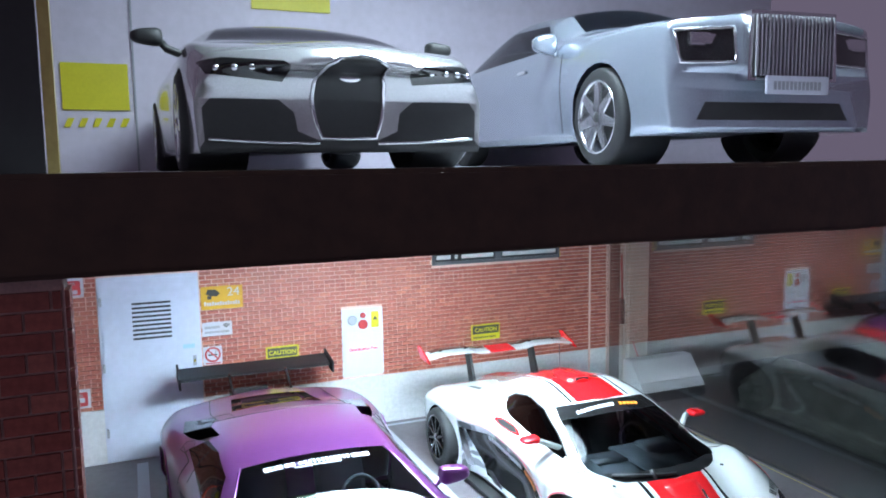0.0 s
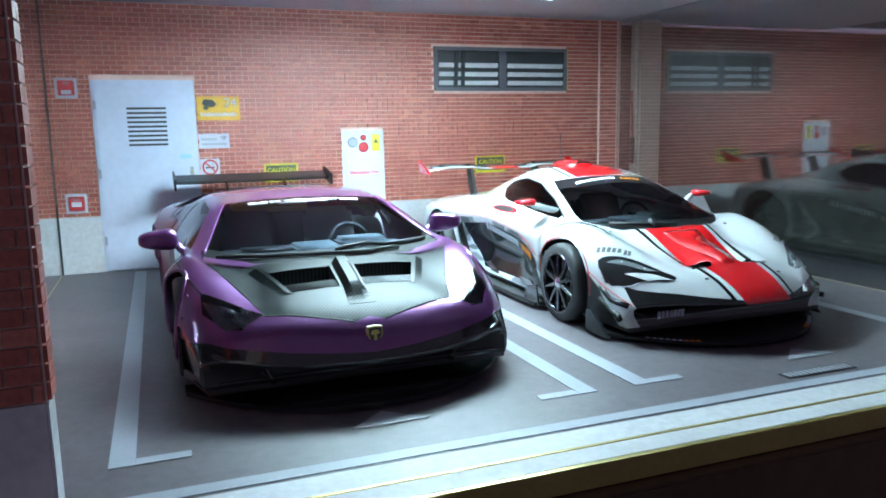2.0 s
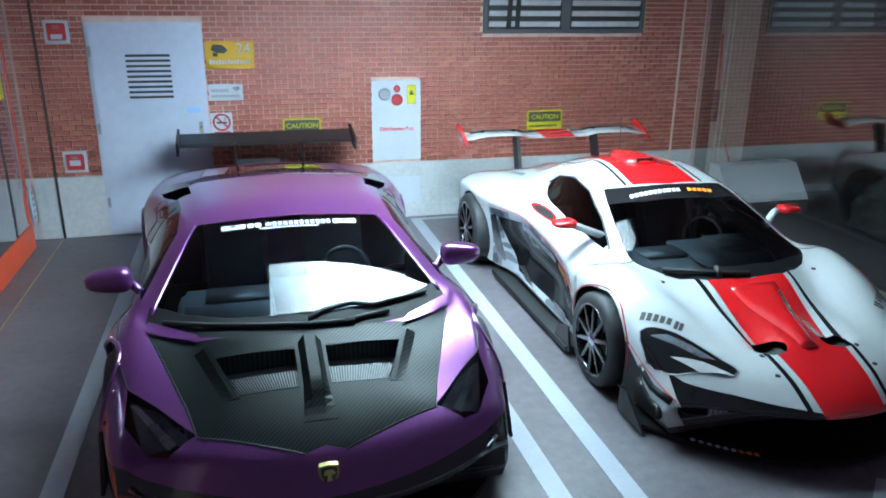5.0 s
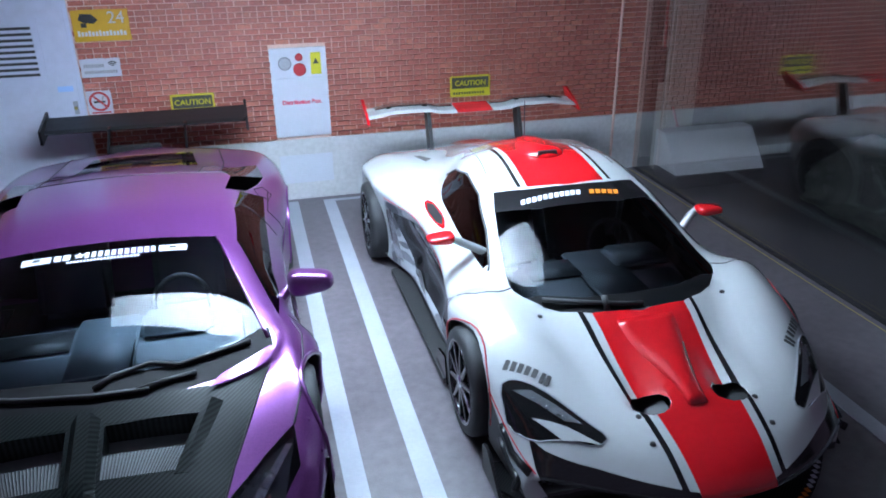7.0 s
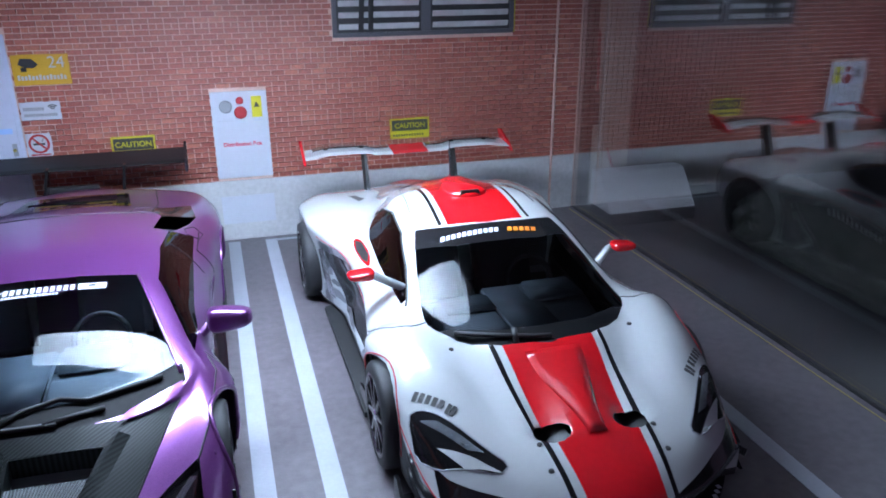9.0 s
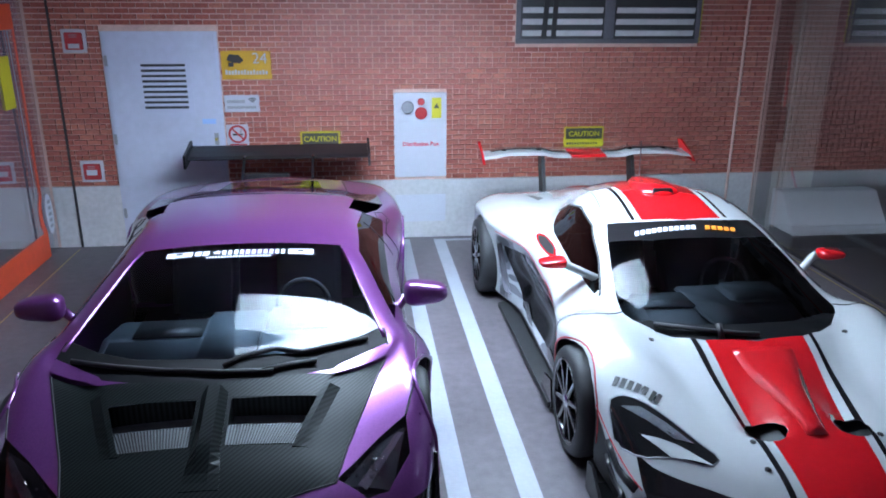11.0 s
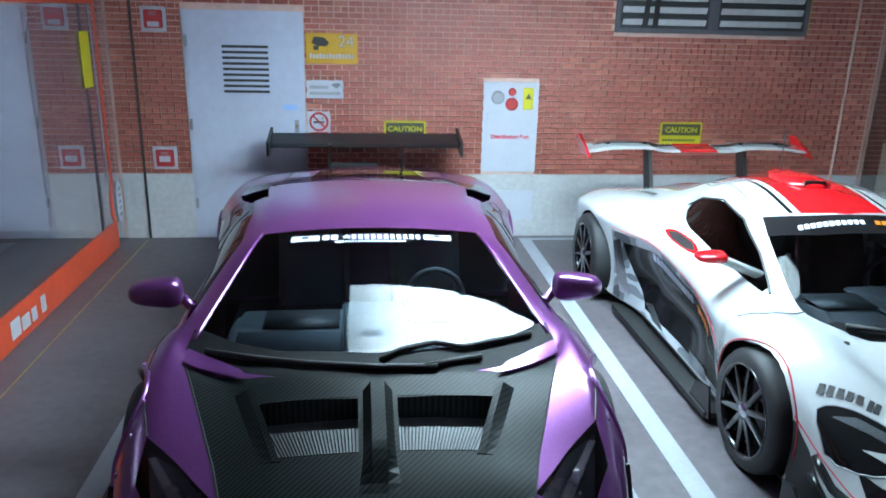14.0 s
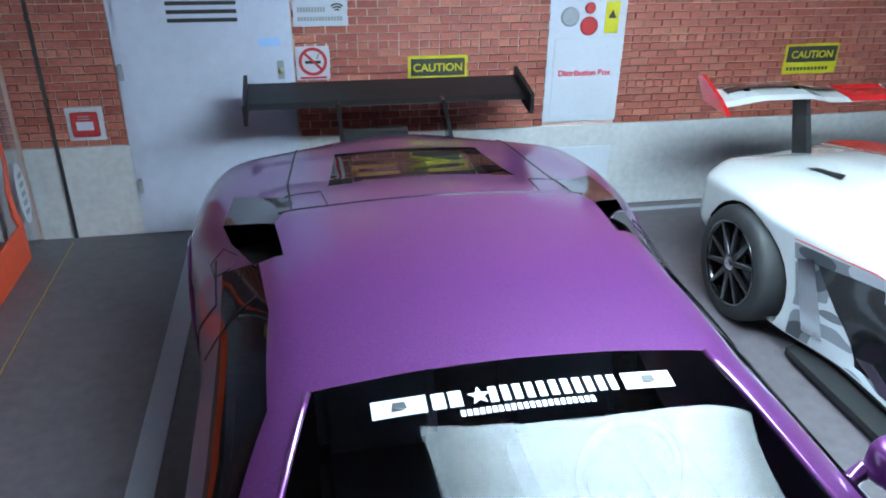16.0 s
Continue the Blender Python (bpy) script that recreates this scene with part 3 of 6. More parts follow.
structure("room_floor", box(-3, 3, -3, 3, -0.92, -0.9), material("dark_carpet", (0.05, 0.045, 0.05), 0.9, vary=0.3, scale=8), "dark carpeted floor of the unlit room", "floor")
structure("cabinet_body", box(-0.5, 0.75, 0.245, 0.66, -0.9, -0.031), DARKWOOD, "dark wooden cabinet carrying the display case", "cabinet")


# ---- model cars: lofted shells, cut into their panels ----
from mathutils.bvhtree import BVHTree


def smooth_curve(xs, vs, x):
    """A curve through keys that never overshoots them."""
    n = len(xs)
    h = [xs[i + 1] - xs[i] for i in range(n - 1)]
    d = [(vs[i + 1] - vs[i]) / h[i] for i in range(n - 1)]
    m = [d[0]] + [0 if d[i - 1] * d[i] <= 0 else 2 * d[i - 1] * d[i] / (d[i - 1] + d[i]) for i in range(1, n - 1)] + [d[-1]]
    if x <= xs[0]:
        return vs[0]
    if x >= xs[-1]:
        return vs[-1]
    i = max(k for k in range(n - 1) if xs[k] <= x)
    t = (x - xs[i]) / h[i]
    return (2 * t**3 - 3 * t**2 + 1) * vs[i] + (t**3 - 2 * t**2 + t) * h[i] * m[i] + (3 * t**2 - 2 * t**3) * vs[i + 1] + (t**3 - t**2) * h[i] * m[i + 1]


def inside(px, py, poly):
    hit = False
    for (x0, y0), (x1, y1) in zip(poly, poly[1:] + poly[:1]):
        if (y0 > py) != (y1 > py) and px < (x1 - x0) * (py - y0) / (y1 - y0) + x0:
            hit = not hit
    return hit


def both(poly):
    """A closed outline from its right half, given from the centre line round to the centre line."""
    return list(poly) + [(-x, y) for x, y in reversed(poly) if abs(x) > 1e-6]


def mirror(poly):
    return [(-x, y) for x, y in poly]


def rounded(poly, q=0.22):
    """The same outline with its corners cut."""
    out = []
    for (x0, y0), (x1, y1) in zip(poly, poly[1:] + poly[:1]):
        out += [(x0 + (x1 - x0) * q, y0 + (y1 - y0) * q), (x1 - (x1 - x0) * q, y1 - (y1 - y0) * q)]
    return out


def circle(cy, cz, r, n=26):
    return [(cy + r * math.cos(2 * math.pi * i / n), cz + r * math.sin(2 * math.pi * i / n)) for i in range(n)]


class Shell:
    """The outer skin of a car. lines: from the crown down to the sill, each a list of (y, x, z) keys."""

    def __init__(self, lines, sweep, ys, tweak=None, per=6):
        self.bm = bm = bmesh.new()
        rings = []
        for y in ys:
            pts = [(smooth_curve([k[0] for k in ln], [k[1] for k in ln], y), smooth_curve([k[0] for k in ln], [k[2] for k in ln], y)) for ln in lines]
            sw = smooth_curve([k[0] for k in sweep], [k[1] for k in sweep], y)
            idx = list(range(-1, len(pts)))
            px, pz = [-pts[1][0]] + [p[0] for p in pts], [pts[1][1]] + [p[1] for p in pts]
            half = []
            for s in range((len(pts) - 1) * per + 1):
                u = s / per
                x, z = smooth_curve(idx, px, u), smooth_curve(idx, pz, u)
                yy = y + sw * (x / 1.1) ** 2
                if tweak:
                    x, yy, z = tweak(x, yy, z)
                half.append((x, yy, z))
            row = [(-a, b, c) for a, b, c in reversed(half[1:])] + half
            rings.append([bm.verts.new(p) for p in row])
        for a, b in zip(rings, rings[1:]):
            for i in range(len(a) - 1):
                bm.faces.new((a[i], a[i + 1], b[i + 1], b[i]))
            bm.faces.new((a[-1], a[0], b[0], b[-1]))
        for ring in (rings[0], rings[-1]):
            n = len(ring)
            for i in range(n // 2):
                quad = [ring[i], ring[i + 1], ring[n - 2 - i], ring[n - 1 - i]]
                if len(set(quad)) == 4:
                    bm.faces.new(quad)
                elif len(set(quad)) == 3:
                    bm.faces.new(list(dict.fromkeys(quad)))
        bmesh.ops.recalc_face_normals(bm, faces=bm.faces[:])
        self.tree = BVHTree.FromBMesh(bm)
        self.regions = []

    def region(self, name, poly, axis, mat, label="", test=None, parent=None):
        """Cuts an outline into the skin. axis z: seen from above (x, y); axis x: from the side (y, z); axis y: from the front (x, z)."""
        bm = self.bm
        i, j = {"z": (0, 1), "x": (1, 2), "y": (0, 2)}[axis]
        lo = [min(p[k] for p in poly) - 0.02 for k in (0, 1)]
        hi = [max(p[k] for p in poly) + 0.02 for k in (0, 1)]
        for p, q in zip(poly, poly[1:] + poly[:1]):
            d = (q[0] - p[0], q[1] - p[1])
            co, no = [0, 0, 0], [0, 0, 0]
            co[i], co[j], no[i], no[j] = p[0], p[1], -d[1], d[0]
            a, b = [min(p[k], q[k]) - 0.05 for k in (0, 1)], [max(p[k], q[k]) + 0.05 for k in (0, 1)]
            fs = []
            for f in bm.faces:
                if all(max(v.co[m] for v in f.verts) >= a[k] and min(v.co[m] for v in f.verts) <= b[k] for k, m in ((0, i), (1, j))):
                    c = f.calc_center_median()
                    if test is None or test(c, f.normal):
                        fs.append(f)
            geom = fs + list({e for f in fs for e in f.edges}) + list({v for f in fs for v in f.verts})
            if fs:
                bmesh.ops.bisect_plane(bm, geom=geom, plane_co=co, plane_no=no, dist=1e-5)
        self.regions.append((name, poly, i, j, mat, label, test, parent))

    def build(self, root, mat, label, thick=0.0):
        """Splits the skin into its panels, which keep the normals of the whole."""
        bm = self.bm
        bm.normal_update()
        for v in bm.verts:
            v.index = -1
        bm.verts.index_update()
        groups = {}
        for f in bm.faces:
            c = f.calc_center_median()
            key = -1
            for k in range(len(self.regions) - 1, -1, -1):
                name, poly, i, j, m, lb, test, pr = self.regions[k]
                if (test is None or test(c, f.normal)) and inside(c[i], c[j], poly):
                    key = k
                    break
            groups.setdefault(key, []).append(f)
        made = {}
        for key, fs in sorted(groups.items()):
            if key >= 0 and self.regions[key][4] is None:
                continue
            name, m, lb, pr = ("body", mat, label, None) if key < 0 else (self.regions[key][0], self.regions[key][4], self.regions[key][5], self.regions[key][7])
            vs, back = [], {}
            for f in fs:
                for v in f.verts:
                    if v not in back:
                        back[v] = len(vs)
                        vs.append(v)
            me = bpy.data.meshes.new(name)
            me.from_pydata([tuple(v.co * K) for v in vs], [], [[back[v] for v in f.verts] for f in fs])
            for p in me.polygons:
                p.use_smooth = True
            me.normals_split_custom_set_from_vertices([tuple(v.normal) for v in vs])
            me.materials.append(m)
            ob = new(name, me)
            ob.parent = pr or root
            if lb:
                tagged(ob, lb)
            made[name] = ob
        return made

    def drop(self, x, y):
        """The skin's height over a place."""
        hit = self.tree.ray_cast(Vector((x, y, 3)), Vector((0, 0, -1)))[0]
        return hit if hit else Vector((x, y, 0.3))

    def side(self, y, z, s):
        hit = self.tree.ray_cast(Vector((s * 3, y, z)), Vector((-s, 0, 0)))[0]
        return hit if hit else Vector((s, y, z))

    def front(self, x, z):
        hit = self.tree.ray_cast(Vector((x, -5, z)), Vector((0, 1, 0)))[0]
        return hit if hit else Vector((x, -2.4, z))

    def seam(self, pts, r=0.006, view="z", s=1):
        """A thin line laid on the skin through 2D points."""
        out = []
        for (a0, b0), (a1, b1) in zip(pts, pts[1:]):
            n = max(2, int(math.hypot(a1 - a0, b1 - b0) / 0.06))
            for i in range(n):
                t = i / n
                out.append((a0 + (a1 - a0) * t, b0 + (b1 - b0) * t))
        out.append(pts[-1])
        put = {"z": lambda p: self.drop(*p), "x": lambda p: self.side(p[0], p[1], s), "y": lambda p: self.front(*p)}[view]
        return tube([put(p) for p in out], r, 5)

    def decal(self, quads, view="z", s=1, lift=0.006):
        """Flat marks laid on the skin: each quad of four 2D points is drawn in a small grid and draped."""
        bm = bmesh.new()
        for q in quads:
            n = 6
            g = []
            for i in range(n + 1):
                row = []
                for j in range(3):
                    u, v = i / n, j / 2
                    a = [(1 - u) * (1 - v) * q[0][k] + u * (1 - v) * q[1][k] + u * v * q[2][k] + (1 - u) * v * q[3][k] for k in (0, 1)]
                    p = {"z": lambda c: self.drop(*c) + Vector((0, 0, lift)), "x": lambda c: self.side(c[0], c[1], s) + Vector((s * lift, 0, 0)), "y": lambda c: self.front(*c) + Vector((0, -lift, 0))}[view](a)
                    row.append(bm.verts.new(p))
                g.append(row)
            for a, b in zip(g, g[1:]):
                for j in range(2):
                    bm.faces.new((a[j], a[j + 1], b[j + 1], b[j]))
        return bm


def letter_bars(x, y, dx, dy, n, w, h, gap=0.3, lean=0.0):
    """Quads of n letter-sized bars along a line from (x, y) in the direction (dx, dy)."""
    ln = math.hypot(dx, dy)
    ux, uy = dx / ln, dy / ln
    vx, vy = -uy, ux
    out = []
    for i in range(n):
        a = i * w
        b = a + w * (1 - gap)
        out.append([(x + ux * p + vx * q + ux * lean * q, y + uy * p + vy * q + uy * lean * q) for p, q in ((a, 0), (b, 0), (b, h), (a, h))])
    return out


def wheel(root, x, y, z, r, width, side, spokes, rim_mat, hub_mat, rim_ratio=0.74, blade=0.035, label="black alloy wheel"):
    """A tyre, a rim barrel, spokes and a hub; side is the outward direction in x."""
    o = side * width / 2
    ri = r * rim_ratio
    rr = moved(lathe([(ri, -width / 2), (r * 0.93, -width / 2), (r * 0.99, -width / 2 * 0.8), (r, -width / 2 * 0.6), (r, width / 2 * 0.6), (r * 0.99, width / 2 * 0.8), (r * 0.93, width / 2), (ri, width / 2)], 48, "x"), x, y, z)
    w = part("wheel", rr, RUBBER, root, label, True, K)
    lip = lathe([(ri, o), (ri * 1.02, o * 1.02), (ri * 0.96, o * 1.02), (ri * 0.93, o * 0.85), (ri * 0.88, -o * 0.6), (0.02, -o * 0.6)], 48, "x")
    part("rim", moved(lip, x, y, z), rim_mat, w, "", True, K)
    for i in range(spokes):
        a = 2 * math.pi * i / spokes
        h0, h1 = o * 0.72, o * 1.0
        bm = prism([(-blade * 0.8, 0.04), (blade * 0.8, 0.04), (blade * 0.45, ri * 0.97), (-blade * 0.45, ri * 0.97)], "x", h0, h1)
        bmesh.ops.bevel(bm, geom=bm.edges[:], offset=0.006, segments=1, affect="EDGES")
        bmesh.ops.rotate(bm, cent=(0, 0, 0), matrix=Matrix.Rotation(a, 3, "X"), verts=bm.verts[:])
        part("spoke", moved(bm, x, y, z), rim_mat, w, "", False, K)
    part("hub", moved(lathe([(0.004, o * 1.06), (0.03, o * 1.06), (0.045, o * 0.98), (0.06, o * 0.9), (0.06, o * 0.6)], 20, "x"), x, y, z), hub_mat, w, "bright wheel nut", True, K)
    part("disc", moved(lathe([(0.05, o * 0.3), (ri * 0.75, o * 0.3), (ri * 0.75, o * 0.15), (0.05, o * 0.15)], 30, "x"), x, y, z), GREYPL, w, "brake disc", True, K)
    return w


def cabin(root, zfloor, seat_x, seat_y, dash_y, dash_z, width, colour):
    """Dashboard, wheel and two seats behind the glass."""
    bm = prism([(dash_y, dash_z - 0.32), (dash_y - 0.02, dash_z - 0.03), (dash_y + 0.35, dash_z + 0.03), (dash_y + 0.62, dash_z + 0.03), (dash_y + 0.74, dash_z - 0.05), (dash_y + 0.8, dash_z - 0.32)], "x", -width, width)
    bmesh.ops.bevel(bm, geom=bm.edges[:], offset=0.04, segments=2, affect="EDGES")
    dash = part("dashboard", bm, colour, root, "moulded grey dashboard", True, K)
    part("binnacle", moved(box(-0.20, 0.20, -0.16, 0.14, 0.0, 0.07, 0.03), seat_x, dash_y + 0.52, dash_z + 0.01), colour, dash, "", True, K)
    part("centre_pad", moved(box(-0.17, 0.17, -0.40, 0.26, 0.0, 0.035, 0.015), 0, dash_y + 0.42, dash_z + 0.012), colour, dash, "", True, K)
    part("tray", moved(box(-0.20, 0.20, -0.12, 0.12, 0.0, 0.012, 0.005), -seat_x, dash_y + 0.46, dash_z + 0.03), MATT, dash, "", True, K)
    bm = moved(lathe([(0.17 + 0.018 * math.cos(a), 0.018 * math.sin(a)) for a in [k * math.pi / 3 for k in range(6)]], 24, "y", True), 0, 0, 0)
    bmesh.ops.rotate(bm, cent=(0, 0, 0), matrix=Matrix.Rotation(-0.4, 3, "X"), verts=bm.verts[:])
    part("steering_wheel", moved(bm, seat_x, dash_y + 0.88, dash_z - 0.02), MATT, root, "", True, K)
    for s in (-1, 1):
        bm = box(-0.24, 0.24, -0.10, 0.06, 0.0, 0.62, 0.05)
        bmesh.ops.rotate(bm, cent=(0, 0, 0), matrix=Matrix.Rotation(-0.45, 3, "X"), verts=bm.verts[:])
        seat = part("seat", moved(bm, s * seat_x, seat_y, zfloor + 0.12), colour, root, "dark bucket seat", True, K)
        part("cushion", box(s * seat_x - 0.24, s * seat_x + 0.24, seat_y - 0.55, seat_y, zfloor, zfloor + 0.16, 0.05), colour, seat, "", True, K)


def span(a, b, n):
    return [a + (b - a) * i / n for i in range(n + 1)]


def bump(v, c, w):
    t = max(0.0, 1 - abs(v - c) / w)
    return t * t * (3 - 2 * t)


def ramp(v, a, b):
    t = min(1.0, max(0.0, (v - a) / (b - a)))
    return t * t * (3 - 2 * t)


def mirror_pair(root, x, y, z, w, h, mat, stalk, tip=None):
    for s in (-1, 1):
        bm = bmesh.new()
        bmesh.ops.create_uvsphere(bm, u_segments=20, v_segments=12, radius=1)
        for v in bm.verts:
            c = v.co
            c.x, c.y, c.z = [math.copysign(abs(q) ** 0.62, q) for q in c]
            c.x, c.y, c.z = c.x * w * (1.0 if c.x * s > 0 else 0.9), c.y * (0.10 if c.y < 0 else 0.04), c.z * h * (1 - 0.25 * c.x * s)
        m = part("mirror", moved(bm, s * x, y, z), tip or mat, root, "wing mirror", True, K)
        part("stalk", tube([(s * (x - w * 0.75), y + 0.01, z - h * 0.5), (s * (x - w * 1.1), y + 0.02, z - h * 1.3), (s * stalk[0], stalk[1], stalk[2])], 0.03, 8), mat, m, "", True, K)


# ---- the purple wide-body car ----
def purple_car():
    root = thing("model_car", "purple wide-body supercar model with black carbon bonnet", "model car", pose(0.0625, 0.445, 0, 0, 0, 0.6), "model cars parked in the case")
    crown = [(-2.55, 0, 0.27), (-2.47, 0, 0.38), (-2.35, 0, 0.495), (-2.0, 0, 0.595), (-1.54, 0, 0.728), (-1.38, 0, 0.772), (-0.8, 0, 0.985), (-0.28, 0, 1.085), (0.3, 0, 1.125), (0.95, 0, 1.105), (1.6, 0, 1.015), (2.2, 0, 0.955), (2.5, 0, 0.905), (2.58, 0, 0.84)]
    edge = [(-2.55, 0.5, 0.27), (-2.35, 0.5, 0.495), (-2.0, 0.52, 0.59), (-1.6, 0.62, 0.70), (-1.33, 0.885, 0.765), (-0.8, 0.80, 0.908), (-0.28, 0.668, 1.055), (0.3, 0.665, 1.09), (0.95, 0.66, 1.065), (1.6, 0.62, 0.980), (2.2, 0.61, 0.930), (2.58, 0.6, 0.82)]
    shoulder = [(-2.55, 0.86, 0.30), (-2.35, 0.88, 0.47), (-2.0, 0.93, 0.62), (-1.6, 0.96, 0.745), (-1.33, 0.97, 0.785), (-0.8, 0.99, 0.77), (-0.28, 0.97, 0.79), (0.3, 0.97, 0.82), (0.95, 1.0, 0.88), (1.6, 1.03, 0.91), (2.2, 1.0, 0.87), (2.58, 0.9, 0.76)]
    waist = [(-2.55, 1.0, 0.26), (-2.35, 1.04, 0.37), (-2.0, 1.10, 0.47), (-1.6, 1.15, 0.56), (-1.2, 1.15, 0.60), (-0.75, 1.05, 0.60), (0.3, 1.05, 0.62), (0.95, 1.12, 0.66), (1.5, 1.19, 0.68), (2.1, 1.18, 0.66), (2.58, 1.0, 0.60)]
    flank = [(-2.55, 1.0, 0.18), (-2.35, 1.05, 0.22), (-1.8, 1.14, 0.30), (-1.2, 1.15, 0.34), (-0.75, 1.03, 0.34), (0.6, 1.04, 0.34), (1.3, 1.19, 0.38), (2.1, 1.18, 0.40), (2.58, 1.0, 0.42)]
    sill = [(-2.55, 0.96, 0.10), (-1.8, 1.10, 0.11), (-1.2, 1.10, 0.12), (0.3, 1.02, 0.12), (1.4, 1.14, 0.14), (2.58, 0.92, 0.26)]
    sweep = [(-2.55, 0.42), (-2.2, 0.30), (-1.9, 0.22), (-1.33, 0.17), (-0.8, 0.08), (-0.28, 0.02), (1.2, 0.0), (2.2, -0.08), (2.58, -0.2)]

    def tweak(x, y, z):
        if z > 0.4 and -2.4 < y < -1.25:
            k = ramp(y, -2.36, -2.0) * (1 - ramp(y, -1.5, -1.3))
            z += 0.022 * k * (1 - ramp(abs(x), 0.46, 0.62))
        if 1.0 < y < 2.4 and z > 0.5:
            z -= 0.02 * bump(abs(x), 0.75, 0.15) * bump(y, 1.7, 0.7)
        return x, y, z

    sh = Shell([crown, edge, shoulder, waist, flank, sill], sweep, span(-2.55, -2.3, 9) + span(-2.27, -1.2, 26) + span(-1.15, 2.3, 62) + span(2.34, 2.58, 5), tweak)
    top = lambda c, n: c.z > 0.36 and n.z > 0.05
    bonnet = both([(0, -2.33), (0.10, -2.36), (0.60, -2.16), (0.66, -1.95), (0.87, -1.38), (0.72, -1.44), (0.45, -1.49), (0, -1.55)])
    sh.region("bonnet", bonnet, "z", CARBON, "satin black carbon fibre bonnet", top)
    sc = [(0.085, -1.95), (0.40, -1.95), (0.54, -1.64), (0.085, -1.66)]
    screen = both([(0, -1.355), (0.45, -1.30), (0.68, -1.205), (0.852, -1.09), (0.635, -0.285), (0.3, -0.265), (0, -0.26)])
    sh.region("cowl", both([(0, -1.55), (0.45, -1.49), (0.72, -1.38), (0.90, -1.22), (0.885, -1.08), (0.66, -1.18), (0.42, -1.28), (0, -1.33)]), "z", COWL, "black cowl", lambda c, n: c.z > 0.55 and n.z > 0.3)
    sh.region("windscreen", screen, "z", GLASSC, "tinted windscreen", lambda c, n: c.z > 0.7 and n.z > 0.2)
    for s in (1, -1):
        m = (lambda p: p) if s > 0 else mirror
        sh.region("scoop", m(sc), "z", None, test=top)
        hl = [(0.605, -2.14), (0.74, -2.21), (0.84, -2.16), (0.955, -1.97), (0.95, -1.78), (0.80, -1.92)]
        sh.region("headlight", m(hl), "z", LENS, "clear headlight lens", lambda c, n, s=s: c.x * s > 0 and c.z > 0.38)
        sh.region("side_window", [(-0.95, 0.80), (-0.30, 1.02), (0.20, 1.055), (0.62, 1.03), (0.80, 0.90), (0.30, 0.845), (-0.60, 0.80)], "x", GLASSD, "dark side window", lambda c, n, s=s: c.x * s > 0.6 and abs(n.x) > 0.3)
        sh.region("intake", m([(0.695, 0.58), (0.735, 0.945), (0.985, 1.235), (0.93, 0.98), (0.815, 0.62)]), "z", None, test=lambda c, n: c.z > 0.8)
        sh.region("intake_flap", m([(0.65, 1.16), (0.74, 0.945), (0.985, 1.235), (0.945, 1.53), (0.69, 1.345)]), "z", BLACK, "dark intake flap", lambda c, n: c.z > 0.8)
        sh.region("engine_slot", m([(0.0, 1.42), (0.36, 1.42), (0.32, 1.95), (0.0, 1.95)]), "z", LENS, "glazed engine cover", lambda c, n: c.z > 0.8)
        sh.region("engine_frame", m([(0.36, 1.40), (0.48, 1.40), (0.41, 2.02), (0.0, 2.02), (0.0, 1.95), (0.32, 1.95)]), "z", GLASSD, "dark engine glass", lambda c, n: c.z > 0.8)
        for cy, r in ((-1.40, 0.372), (1.42, 0.385)):
            sh.region("arch", circle(cy, 0.345, r), "x", None, test=lambda c, n, s=s: c.x * s > 0.75 and c.z < 0.76)
    front = lambda c, n: c.y < -1.72 and (n.y < -0.1 or c.z < 0.3)
    sh.region("bumper", [(-1.3, 0.02), (1.3, 0.02), (1.3, 0.36), (1.05, 0.385), (0.95, 0.40), (0.83, 0.38), (0.49, 0.352), (0.2, 0.338), (0, 0.330), (-0.2, 0.338), (-0.49, 0.352), (-0.83, 0.38), (-0.95, 0.40), (-1.05, 0.385), (-1.3, 0.36)], "y", BLACK, "gloss black front bumper", front)
    sh.region("underside", [(-2.6, 0.0), (2.7, 0.0), (2.7, 0.13), (-2.6, 0.13)], "x", MATT, "black sill", lambda c, n: c.z < 0.16)
    sh.region("tail_panel", [(-1.3, 0.2), (1.3, 0.2), (1.3, 0.74), (-1.3, 0.74)], "y", MATT, "black tail panel", lambda c, n: c.y > 2.3 and n.y > 0.6)
    made = sh.build(root, PURPLE, "metallic purple body shell")
    bon = made["bonnet"]
    # sunken mesh floors of the two bonnet scoops
    for s in (1, -1):
        for nm, mt in (("scoop_mesh", MESHM),):
            bm = bmesh.new()
            n, k = 10, 6
            g, rim = [], []
            for i in range(n + 1):
                row, up = [], []
                for j in range(k + 1):
                    u, v = i / n, j / k
                    y = (1 - v) * -1.95 + v * -1.65
                    x = s * (0.085 + u * ((1 - v) * 0.315 + v * 0.455))
                    p = sh.drop(x, y)
                    row.append(bm.verts.new(p - Vector((0, 0, 0.008 + 0.035 * v if v < 0.55 else 0.11))))
                    up.append(p)
                g.append(row), rim.append(up)
            for a, b in zip(g, g[1:]):
                for j in range(k):
                    bm.faces.new((a[j], a[j + 1], b[j + 1], b[j]))
            part(nm, bm, mt, bon, "ribbed black mesh", False, K)
            ring = [(i, 0) for i in range(n + 1)] + [(n, j) for j in range(1, k + 1)] + [(i, k) for i in range(n - 1, -1, -1)] + [(0, j) for j in range(k - 1, 0, -1)]
            bm = bmesh.new()
            hi = [bm.verts.new(rim[i][j] + Vector((0, 0, 0.002))) for i, j in ring]
            low = [bm.verts.new(rim[i][j] - Vector((0, 0, 0.11))) for i, j in ring]
            for i in range(len(ring)):
                j = (i + 1) % len(ring)
                bm.faces.new((hi[i], hi[j], low[j], low[i]))
